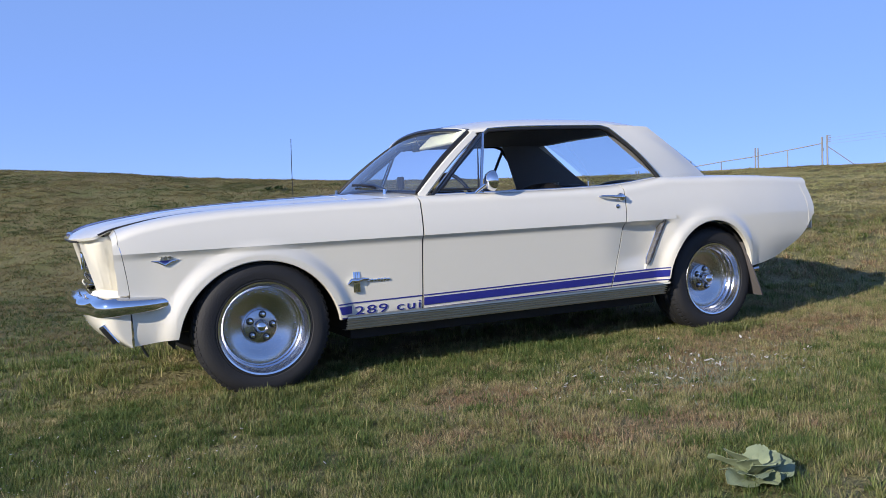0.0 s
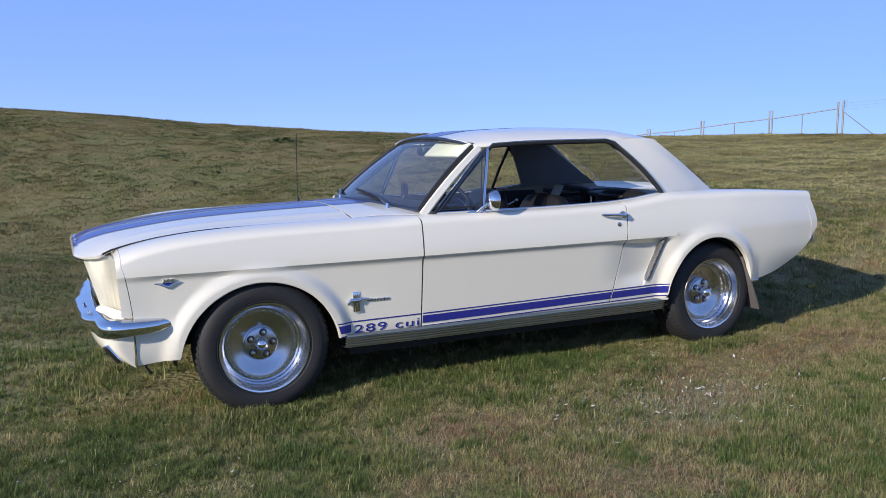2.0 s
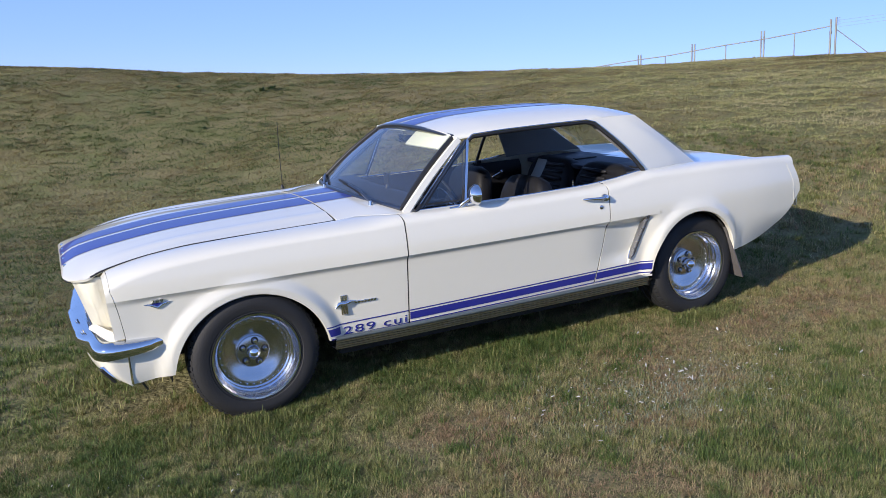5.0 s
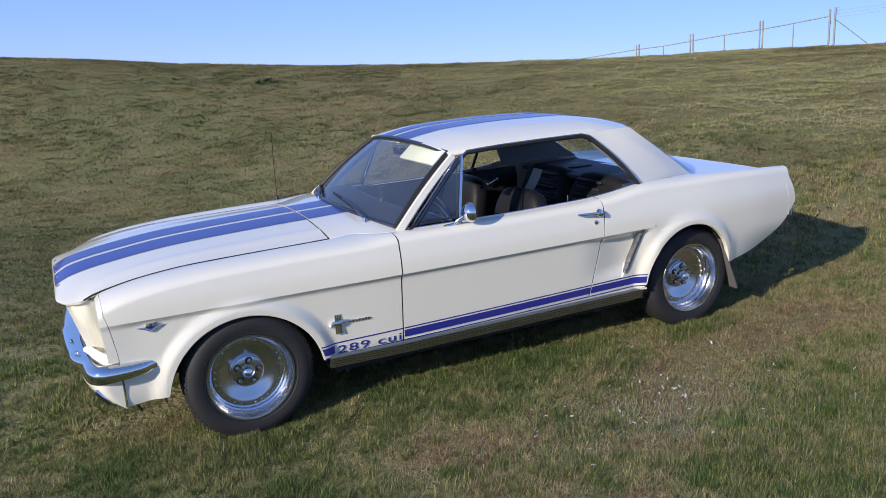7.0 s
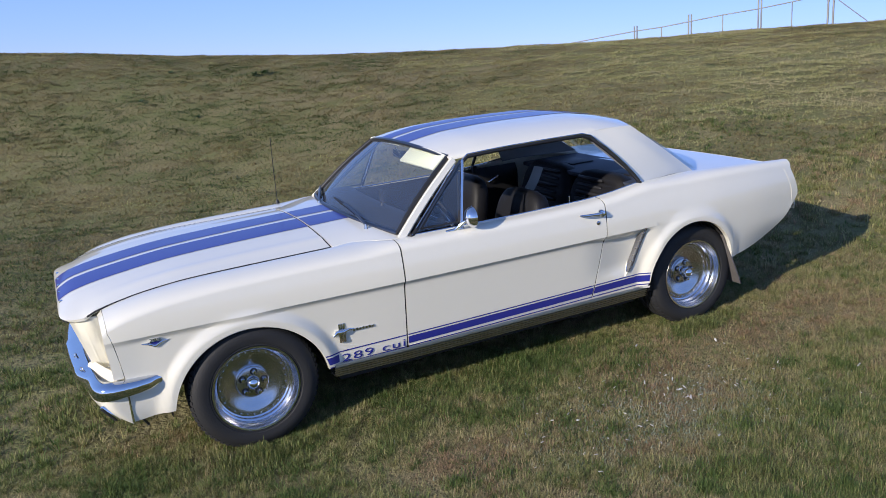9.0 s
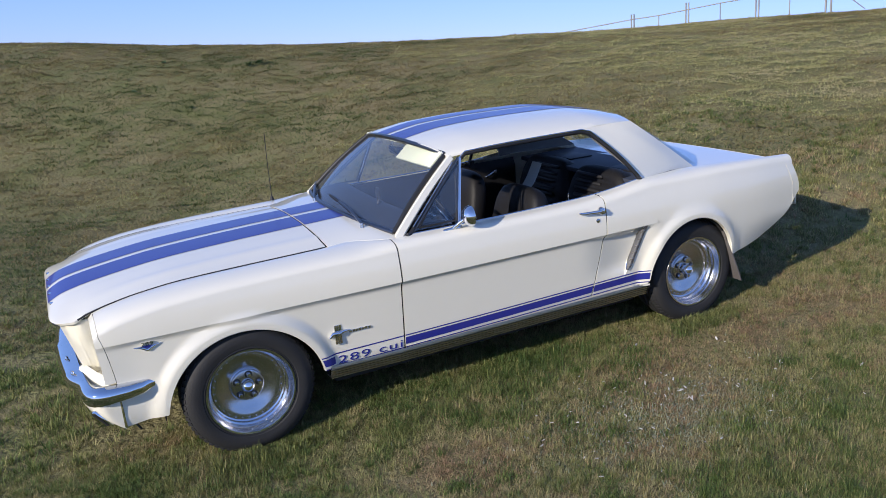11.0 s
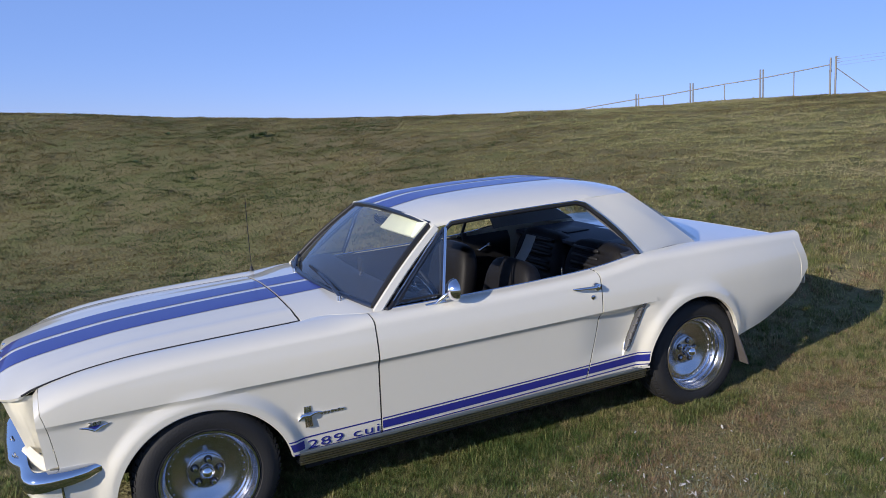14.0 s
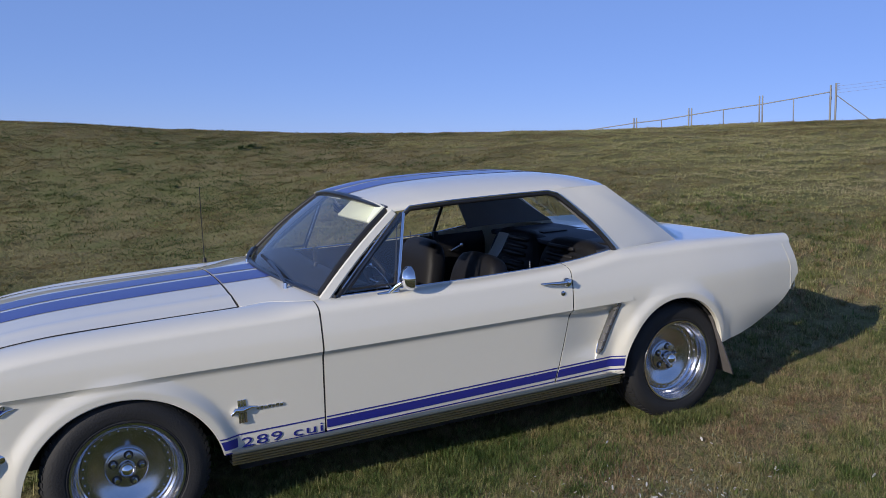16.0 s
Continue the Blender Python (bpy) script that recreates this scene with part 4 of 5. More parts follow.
# ---- inside the car ----
grid("headliner", [[(x, y * 0.985, z - 0.022) for x, y, z in [roof_p(x, q) for q in steps(-1, 1, 20)]] for x in steps(1.22, 2.55, 16)], HEADLINER, car, "grey vinyl headliner", flip=False)
for s in (-1, 1):
    rows = []
    for u in steps(0, 1, 8):
        bx = (2.30 if s > 0 else 2.44) + (0.60 if s > 0 else 0.46) * u
        t = roof_p(2.12 + 0.42 * u, 1.0)
        bottom, top = Vector((bx, 0.705 - 0.085 * u, side_top(bx) - 0.01)), Vector((t[0], t[1] - 0.025, t[2] - 0.02))
        rows.append([bottom.lerp(top, v) for v in steps(0, 1, 8)])
    grid("sail_trim", mirrored(rows, s), HEADLINER, car, "grey inner pillar trim", solid=0.006)
    panel = grid("door_card", mirrored([[(x, 0.722 - 0.02 * smooth(0.5, 0.9, z) + 0.03 * smooth(0.86, 0.90, z), z) for z in steps(0.30, 0.898, 12)] for x in steps(0.86, 2.42, 20)], s), VINYL, car, "black vinyl inner door panel", solid=0.01)
    tube("armrest", mirrored([[(1.35, 0.675, 0.66), (1.55, 0.66, 0.665), (1.80, 0.66, 0.665), (1.92, 0.675, 0.66)]], s)[0], 0.03, VINYL, panel, n=10, taper=(0.012, 0.03, 0.03, 0.012))
    for cx, cz in ((1.52, 0.74), (2.16, 0.80)):
        crank = tube("window_crank", mirrored([[(cx, 0.70, cz), (cx, 0.672, cz), (cx + 0.07, 0.668, cz + 0.03)]], s)[0], 0.007, CHROME, panel, n=8)
        lathe("crank_knob", [(0.014, 0), (0.016, 0.012), (0.010, 0.022), (0.0, 0.024)], (cx + 0.07, s * 0.668, cz + 0.03), CHROME, panel, n=14, out=-s)
tube("quarter_window_post", [(2.070, 0.742, 0.925), (2.105, 0.700, 1.06), (2.150, 0.640, 1.215)], 0.011, BLACK, car, "dark quarter window frame", n=8)
box("quarter_window_pillar", (2.05, 0.70, 0.60), (2.085, 0.735, 0.93), VINYL, car, bevel=0.006)

# dashboard, wheel, mirror, visor
rows = []
for y in steps(-0.70, 0.70, 24):
    k = 1 - 0.35 * (y / 0.70) ** 2
    prof = [(0.80, 0.905), (0.90, 0.925), (0.98, 0.938), (1.05, 0.936), (1.085, 0.920), (1.095, 0.900), (1.085, 0.875), (1.065, 0.86), (1.06, 0.78), (1.05, 0.70), (1.02, 0.62)]
    rows.append([(x + 0.04 * (y / 0.7) ** 2, y, z - 0.006 * (1 - k)) for x, z in prof])
dash = grid("dashboard", rows, VINYL, car, "black padded dashboard", angle=50, solid=0.01)
pod = box("instrument_pod", (1.05, -0.58, 0.79), (1.10, -0.16, 0.90), BLACK, dash, bevel=0.012)
for k in range(5):
    lathe_rows = [[(1.101 + dx, -0.52 + 0.075 * k + r * math.cos(a), 0.845 + r * math.sin(a)) for a in [2 * math.pi * j / 20 for j in range(20)]] for r, dx in ((0.034, 0.0), (0.034, 0.006), (0.030, 0.006), (0.030, 0.002), (0.001, 0.002))]
    grid("gauge", lathe_rows, CHROME if k % 2 else SATIN, dash, close=True)
tube("dash_holder", [(1.02, -0.08, 0.935), (1.03, -0.08, 0.965)], 0.012, BLACK, car, n=8)
box("phone_cradle", (1.02, -0.115, 0.955), (1.038, -0.045, 1.030), BLACK, car, "black phone cradle on the dashboard", bevel=0.006)


def ring(name, c, r, tube_r, tilt, material, parent, n=40, label=""):
    m = Matrix.Translation(c) @ Matrix.Rotation(tilt, 4, "Y")
    rows = [[m @ Vector((tube_r * math.sin(b), (r + tube_r * math.cos(b)) * math.cos(a), (r + tube_r * math.cos(b)) * math.sin(a))) for b in [2 * math.pi * j / 8 for j in range(8)]] for a in steps(0, 2 * math.pi, n)]
    return grid(name, rows, material, parent, label, close=True, angle=60)


steering = new("steering_wheel")
steering.parent = car
steering["label"] = "thin black steering wheel with bright spokes"
SC = Vector((1.270, -0.37, 0.850))
ring("rim", SC, 0.190, 0.011, -0.42, VINYL, steering)
ring("horn_ring", SC + Vector((0.004, 0, 0)), 0.10, 0.005, -0.42, CHROME, steering)
for a in (0.0, math.pi, -math.pi / 2):
    d = Matrix.Rotation(-0.42, 3, "Y") @ Vector((0, math.cos(a), math.sin(a)))
    tube("spoke", [SC + d * 0.02, SC + d * 0.185], 0.009, CHROME, steering, n=8)
tube("column", [SC + Vector((0.01, 0, 0)), SC + Vector((-0.22, 0, -0.10))], 0.028, BLACK, steering, n=12)
tube("mirror_stem", [(1.175, 0.0, 1.262), (1.195, 0.0, 1.215)], 0.006, CHROME, car, n=8)
box("rear_view_mirror", (1.195, -0.105, 1.185), (1.215, 0.105, 1.235), CHROME, car, "small bright interior mirror", bevel=0.008)
for y0, y1, flat in ((-0.545, -0.095, False), (0.075, 0.545, True)):
    tilt = Matrix.Translation((1.240, 0, 1.258)) @ Matrix.Rotation(1.45 if flat else 0.86, 4, "Y") @ Matrix.Translation((0, 0, -0.05))
    box("sun_visor", (-0.008, y0, -0.062), (0.008, y1, 0.05), VISOR, car, "pale vinyl sun visor", bevel=0.007, m=tilt if not flat else Matrix.Translation((1.29, 0, 1.262)) @ Matrix.Rotation(1.50, 4, "Y"))


def seat_shape(name, c, size, tilt, parent, ribs=0, label="", crown=0.05):
    """A padded block, rounder on top, with pleats across its face."""
    w, d, h = size
    m = Matrix.Translation(c) @ Matrix.Rotation(tilt, 4, "Y")
    rows = []
    for v in steps(0, 1, 26):
        z = h * v
        top = math.sqrt(max(0.0, 1 - max(0.0, (v - 0.72) / 0.28) ** 2.2))
        ww = w * (0.90 + 0.10 * math.sin(math.pi * min(v * 1.2, 1))) * (0.45 + 0.55 * top)
        dd = d * (0.35 + 0.65 * top)
        row = []
        for k in range(28):
            a = 2 * math.pi * k / 28
            cx, cy = math.cos(a), math.sin(a)
            px = math.copysign(abs(cx) ** 0.55, cx) * dd / 2
            py = math.copysign(abs(cy) ** 0.45, cy) * ww / 2
            if ribs and cx < -0.2 and abs(py) < ww * 0.30 and 0.30 < v < 0.85:
                px += 0.012 * (0.5 + 0.5 * math.cos(v * ribs * 2 * math.pi)) * smooth(0.30, 0.24, 0) + 0.010 * math.cos(v * ribs * 2 * math.pi)
            row.append(m @ Vector((px, py, z)))
        rows.append(row)
    return grid(name, rows, VINYL, parent, label, close=True, caps=True, angle=50)


for y in (-0.37, 0.37):
    seat = new("front_seat")
    seat.parent = car
    seat["label"] = "black vinyl bucket seat with pleated back"
    seat_shape("seat_back", (1.72, y, 0.44), (0.52, 0.14, 0.52), 0.24, seat)
    box("seat_cushion", (1.22, y - 0.25, 0.36), (1.76, y + 0.25, 0.50), VINYL, seat, bevel=0.05, seg=4)
    box("seat_rail", (1.26, y - 0.2, 0.27), (1.70, y + 0.2, 0.36), BLACK, seat, bevel=0.01)
rear_seat = new("rear_seat")
rear_seat.parent = car
rear_seat["label"] = "black vinyl rear bench with two pleated backs"
for y in (-0.30, 0.30):
    seat_shape("seat_back", (2.36, y, 0.42), (0.62, 0.17, 0.545), 0.26, rear_seat, ribs=6)
GLOSS = mat("glossy_black_vinyl", (0.020, 0.020, 0.023), 0.42, 0, 0, 0.2, 14.0)
SUNLIT_GREY = mat("sunlit_grey", (0.50, 0.50, 0.46), 0.35, 0, 0, 0.12, 40.0, 0.2, 300)
for y in (-0.24, 0.24):
    for k in range(5):
        h = 0.29 + 0.047 * k
        c = Vector((2.36 + h * math.sin(0.26) - 0.080 * math.cos(0.26), y, 0.42 + h * math.cos(0.26) + 0.084 * math.sin(0.26)))
        tube("pleat", [c + Vector((0, o, 0)) for o in (-0.13, -0.12, 0.12, 0.13)], 0.012, GLOSS, rear_seat, n=10, taper=(0.006, 0.012, 0.012, 0.006))
# added pale strip: stands for the sunlit patch on the bench's bolster
rows = []
for v in steps(0, 1, 10):
    c = Vector((2.245, 0.105, 0.965)).lerp(Vector((2.055, -0.015, 0.825)), v) + Vector((0, 0, -0.02 * math.sin(math.pi * v)))
    rows.append([c + Vector((-0.006 * abs(q), 0.055 * q, 0)) for q in (-1, -0.5, 0, 0.5, 1)])
grid("seat_belt", rows, SUNLIT_GREY, rear_seat, "pale grey strip standing for a sunlit patch on the bench", solid=0.003)
box("seat_cushion", (2.02, -0.60, 0.30), (2.46, 0.60, 0.46), VINYL, rear_seat, bevel=0.05, seg=4)
# the blue in the board's colour stands for sky reflected on black
box("rear_shelf", (2.44, -0.64, 0.885), (2.92, 0.64, 0.915), mat("shelf_board", (0.035, 0.042, 0.062), 0.6, 0, 0.0, 0.2), car, "dark parcel shelf", bevel=0.01)
for y in (-0.33, 0.33):
    box("shelf_speaker", (2.58, y - 0.12, 0.914), (2.76, y + 0.12, 0.925), BLACK, car, bevel=0.008)
box("carpet", (0.72, -0.70, 0.268), (2.30, 0.70, 0.285), VINYL, car, bevel=0.004)
box("tunnel", (0.90, -0.12, 0.28), (2.10, 0.12, 0.40), VINYL, car, bevel=0.04, seg=3)
tube("gear_lever", [(1.33, 0.0, 0.40), (1.36, -0.01, 0.56)], 0.007, CHROME, car, n=8)

# ---- the fence on the bank ----
fence = empty("fence", "galvanised pipe fence with top rail and corner brace", "fence")
LINE = ((12.52, 11.77, 1.50, 0.030), (12.92, 11.31, 1.44, 0.014), (13.35, 10.82, 1.67, 0.030), (13.83, 10.27, 1.61, 0.014), (14.36, 9.67, 1.87, 0.030), (14.81, 9.17, 1.77, 0.014), (15.29, 8.61, 2.02, 0.026), (15.36, 8.53, 2.05, 0.026))
lean = Vector((0.02, 0.004, 1.0))
for x, y, top, r in LINE:
    low = ground_z(x, y) - 0.15
    foot = Vector((x, y, top)) - lean * (top - low)
    if r == 0.030:
        for o in (-0.022, 0.022):
            tube("post", [foot + Vector((o, -o, 0)), Vector((x + o, y - o, top))], 0.016, GALV, fence, n=8)
    else:
        tube("post", [foot, Vector((x, y, top))], r * 0.8, GALV, fence, n=8)
rail_z = (1.385, 1.43, 1.51, 1.60, 1.675, 1.765, 1.87)
for (a, za), (b, zb) in zip(list(zip(LINE, rail_z))[:-1], list(zip(LINE, rail_z))[1:]):
    tube("top_rail", [(a[0], a[1], za), (b[0], b[1], zb)], 0.012, GALV, fence, n=8)
tube("top_rail", [(11.0, 13.5, 1.13), (LINE[0][0], LINE[0][1], rail_z[0])], 0.012, GALV, fence, n=8)
tube("brace", [(15.36, 8.53, 1.80), (15.80, 8.03, 1.24)], 0.010, GALV, fence, n=8)
for k in range(4):
    z = 2.03 - 0.045 * k
    tube("barb_arm", [(15.36, 8.53, z), (15.41, 8.47, z + 0.01)], 0.005, GALV, fence, n=6)
for k in range(3):
    z = 1.98 - 0.07 * k
    tube("wire", [(15.36, 8.53, z), (17.6, 6.0, z + 0.24), (20.5, 2.7, z + 0.52)], 0.0022, GALV, fence, n=5)
box("latch", (15.27, 8.59, 1.70), (15.31, 8.63, 1.76), GALV, fence, bevel=0.004)

# ---- turf ----
GX0, GY0, GS = -12.0, -6.0, 0.1
HEIGHTS = np.array([[ground_z(GX0 + GS * i, GY0 + GS * j) for i in range(340)] for j in range(240)])
rng = np.random.default_rng(7)


def heights(x, y):
    """The ground under a blade, with the small hummocks of the sward."""
    fx, fy = np.clip((x - GX0) / GS, 0, 338.99), np.clip((y - GY0) / GS, 0, 238.99)
    i, j = fx.astype(int), fy.astype(int)
    u, v = fx - i, fy - j
    z = (HEIGHTS[j, i] * (1 - u) + HEIGHTS[j, i + 1] * u) * (1 - v) + (HEIGHTS[j + 1, i] * (1 - u) + HEIGHTS[j + 1, i + 1] * u) * v
    d, s = 0.48 * x + 0.877 * y, 0.877 * x - 0.48 * y
    bank = np.clip((d - 1.5) / 3, 0, 1)
    return z + 0.030 * np.clip(field(x, y, 0.17, 61) - 0.38, 0, 1) * (1 - bank) + bank * 0.125 * np.clip((14.5 - d) / 5, 0.15, 1) * np.clip(field(s * 0.75, d, 0.25, 62) - 0.40, 0, 1)


def field(x, y, size, seed):
    """Soft random patches, 0 to 1, of about the given size in metres."""
    r = np.random.default_rng(seed)
    out, total = np.zeros_like(x), 0.0
    for octave in range(3):
        t = r.random((97, 97))
        s = size / 2**octave
        fx, fy = (x / s + 40.3 * octave) % 96, (y / s + 17.7 * octave) % 96
        i, j = fx.astype(int), fy.astype(int)
        u, v = fx - i, fy - j
        u, v = u * u * (3 - 2 * u), v * v * (3 - 2 * v)
        w = 0.5**octave
        out += w * ((t[j, i] * (1 - u) + t[j, i + 1] * u) * (1 - v) + (t[j + 1, i] * (1 - u) + t[j + 1, i + 1] * u) * v)
        total += w
    return out / total


def spot(x, y, cx, cy, rx, ry):
    return np.exp(-(((x - cx) / rx) ** 2 + ((y - cy) / ry) ** 2))


def bare_spots(x, y):
    """Trodden, dry places."""
    return np.clip(spot(x, y, 0.62, -1.45, 0.35, 0.22) + spot(x, y, 1.1, -2.3, 0.45, 0.25) + 0.8 * spot(x, y, 0.36, -1.95, 0.25, 0.15) + 0.7 * spot(x, y, -0.35, -1.55, 0.2, 0.12) + 0.7 * spot(x, y, 3.0, -1.15, 0.8, 0.35) + 0.9 * spot(x, y, 1.8, -1.6, 0.6, 0.35), 0, 1)


def grass_material(name, stops, dim, bright):
    m = bpy.data.materials.new(name)
    m.use_nodes = True
    n, l = m.node_tree.nodes, m.node_tree.links
    b = n["Principled BSDF"]
    b.inputs["Roughness"].default_value, b.inputs["Specular IOR Level"].default_value = 0.6, 0.25
    at, ramp, isl, hsv = n.new("ShaderNodeAttribute"), n.new("ShaderNodeValToRGB"), n.new("ShaderNodeNewGeometry"), n.new("ShaderNodeHueSaturation")
    at.attribute_name = "tone"
    while len(ramp.color_ramp.elements) < len(stops):
        ramp.color_ramp.elements.new(0.5)
    for e, (p, c) in zip(ramp.color_ramp.elements, stops):
        e.position, e.color = p, (*c, 1)
    l.new(at.outputs["Fac"], ramp.inputs["Fac"])
    mr = n.new("ShaderNodeMapRange")
    mr.inputs["To Min"].default_value, mr.inputs["To Max"].default_value = dim, bright
    l.new(isl.outputs["Random Per Island"], mr.inputs["Value"]), l.new(mr.outputs["Result"], hsv.inputs["Value"])
    l.new(ramp.outputs["Color"], hsv.inputs["Color"]), l.new(hsv.outputs["Color"], b.inputs["Base Color"])
    tr, mix = n.new("ShaderNodeBsdfTranslucent"), n.new("ShaderNodeMixShader")
    mix.inputs[0].default_value = 0.3
    l.new(hsv.outputs["Color"], tr.inputs["Color"])
    l.new(b.outputs[0], mix.inputs[1]), l.new(tr.outputs[0], mix.inputs[2]), l.new(mix.outputs[0], n["Material Output"].inputs["Surface"])
    return m


def sward(name, v, loops, starts, totals, tone, material, label):
    me = bpy.data.meshes.new(name)
    me.vertices.add(len(v)), me.loops.add(len(loops)), me.polygons.add(len(starts))
    me.vertices.foreach_set("co", v.astype(np.float32).ravel())
    me.loops.foreach_set("vertex_index", loops.astype(np.int32))
    me.polygons.foreach_set("loop_start", starts.astype(np.int32))
    me.polygons.foreach_set("loop_total", totals.astype(np.int32))
    me.update(calc_edges=True)
    a = me.attributes.new("tone", "FLOAT", "POINT")
    a.data.foreach_set("value", np.clip(tone, 0, 1).astype(np.float32))
    me.materials.append(material)
    ob = new(name, me)
    ob.matrix_world = SITE
    return tagged(ob, label, "grass", kind="stuff")


def turf(name, x, y, high, wide, tone, material, label, plain=False, turn=None, stand=1.15):
    """Bent blades of two segments, one quad and one tip each; plain ones are single slanted slivers."""
    n = len(x)
    z = heights(x, y)
    if plain:
        turn, lie = rng.uniform(0, 2 * np.pi, n) if turn is None else turn, np.clip(np.abs(rng.normal(stand, 0.38, n)), 0, 1.47)
        wx, wy = np.cos(turn) * wide / 2, np.sin(turn) * wide / 2
        v = np.empty((n, 3, 3), np.float32)
        v[:, 0], v[:, 1] = np.stack([x - wx, y - wy, z - 0.003], 1), np.stack([x + wx, y + wy, z - 0.003], 1)
        v[:, 2] = np.stack([x - np.sin(turn) * high * np.sin(lie), y + np.cos(turn) * high * np.sin(lie), z + 0.004 + high * np.cos(lie)], 1)
        return sward(name, v.reshape(-1, 3), np.arange(n * 3), np.arange(n) * 3, np.full(n, 3), np.repeat(tone, 3), material, label)
    turn, fall = rng.uniform(0, 2 * np.pi, n) if turn is None else turn, np.abs(rng.normal(1.05, 0.55, n))
    wx, wy = np.cos(turn) * wide / 2, np.sin(turn) * wide / 2
    fx, fy = -np.sin(turn), np.cos(turn)
    mid, tip = 0.55 * high, high
    v = np.empty((n, 5, 3), np.float32)
    mx, my, mz = x + fx * mid * np.sin(fall * 0.5), y + fy * mid * np.sin(fall * 0.5), z + mid * np.cos(fall * 0.5)
    tx, ty, tz = mx + fx * (tip - mid) * np.sin(fall * 1.7), my + fy * (tip - mid) * np.sin(fall * 1.7), mz + (tip - mid) * np.cos(fall * 1.7)
    v[:, 0], v[:, 1] = np.stack([x - wx, y - wy, z - 0.006], 1), np.stack([x + wx, y + wy, z - 0.006], 1)
    v[:, 2], v[:, 3] = np.stack([mx + wx * 0.8, my + wy * 0.8, mz], 1), np.stack([mx - wx * 0.8, my - wy * 0.8, mz], 1)
    v[:, 4] = np.stack([tx, ty, tz], 1)
    base = np.arange(n) * 5
    loops = np.stack([base, base + 1, base + 2, base + 3, base + 3, base + 2, base + 4], 1).ravel()
    starts = np.stack([np.arange(n) * 7, np.arange(n) * 7 + 4], 1).ravel()
    totals = np.tile([4, 3], n)
    return sward(name, v.reshape(-1, 3), loops, starts, totals, np.repeat(tone, 5), material, label)


def keep(x, y, chance):
    k = rng.random(len(x)) < chance
    return x[k], y[k]


GRASS = grass_material("grass_blades", ((0.0, (0.078, 0.124, 0.030)), (0.3, (0.158, 0.188, 0.054)), (0.55, (0.262, 0.254, 0.096)), (0.8, (0.385, 0.330, 0.165)), (1.0, (0.290, 0.200, 0.112))), 0.62, 1.38)
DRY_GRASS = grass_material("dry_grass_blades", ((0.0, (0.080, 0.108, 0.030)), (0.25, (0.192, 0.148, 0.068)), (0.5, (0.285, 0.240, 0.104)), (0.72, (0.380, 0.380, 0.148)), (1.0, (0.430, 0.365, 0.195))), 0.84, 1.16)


def sow(n, x0, x1, y0, y1):
    return rng.uniform(x0, x1, n), rng.uniform(y0, y1, n)


def tone_of(x, y):
    """0 deep green, 0.5 olive, 0.8 straw, 1 brown thatch."""
    t = 0.45 + 1.05 * (field(x, y, 0.38, 3) - 0.5) + 0.45 * (field(x, y, 2.6, 4) - 0.5) + 0.55 * bare_spots(x, y)
    return t + 0.17 * np.clip((x - 1.2) / 3, -1, 1) + 0.12 * spot(x, y, 7.2, 3.4, 3.2, 2.6)


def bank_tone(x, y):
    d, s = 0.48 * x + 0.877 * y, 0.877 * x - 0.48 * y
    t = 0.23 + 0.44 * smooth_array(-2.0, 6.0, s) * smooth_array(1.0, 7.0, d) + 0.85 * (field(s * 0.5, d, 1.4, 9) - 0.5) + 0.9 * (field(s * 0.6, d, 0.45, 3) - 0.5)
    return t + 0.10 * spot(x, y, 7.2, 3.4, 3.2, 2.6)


def smooth_array(a, b, x):
    t = np.clip((x - a) / (b - a), 0, 1)
    return t * t * (3 - 2 * t)


def clumps(cx, cy, n, spread, along=1.0):
    """n blades shared out among clumps, each leaning out from its clump's heart; along stretches the clumps along the slope."""
    i = rng.integers(0, len(cx), n)
    size = rng.uniform(0.55, 1.45, len(cx))[i]
    way, r = rng.uniform(0, 2 * np.pi, n), np.abs(rng.normal(0, spread, n)) * size
    ox, oy = r * np.cos(way) * along, r * np.sin(way)
    if along != 1.0:
        ox, oy = 0.877 * ox + 0.48 * oy, -0.48 * ox + 0.877 * oy
    return i, size, cx[i] + ox, cy[i] + oy, np.arctan2(oy, ox) - np.pi / 2 + rng.normal(0, 0.7, n)


# a low mat of blades and thatch before the car, close to the eye
x, y = sow(520000, -3.4, 6.4, -3.2, -0.35)
x, y = keep(x, y, np.clip(np.minimum(np.minimum(x + 3.4, 6.4 - x), y + 3.2) / 0.5, 0, 1) * np.clip(0.45 + 0.7 * field(x, y, 0.26, 11), 0, 1))
turf("grass_thatch", x, y, rng.uniform(0.012, 0.034, len(x)), rng.uniform(0.0016, 0.0032, len(x)), tone_of(x, y) + 0.16 + rng.normal(0, 0.14, len(x)), GRASS, "low mat of dry thatch and short blades", plain=True, stand=1.38)
# short clumps of turf over it
cx, cy = sow(17000, -3.4, 6.4, -3.2, -0.35)
cx, cy = keep(cx, cy, np.clip(0.30 + 1.1 * field(cx, cy, 0.35, 12), 0, 1) * (1 - 0.80 * bare_spots(cx, cy)) * np.clip(np.minimum(np.minimum(cx + 3.4, 6.4 - cx), cy + 3.2) / 0.4, 0, 1))
own_tone, own_high = tone_of(cx, cy) - 0.08 + rng.normal(0, 0.24, len(cx)), (0.014 + 0.030 * field(cx, cy, 0.45, 14)) * rng.uniform(0.7, 1.35, len(cx)) * (1 - 0.4 * bare_spots(cx, cy))
i, size, x, y, turn = clumps(cx, cy, 880000, 0.026)
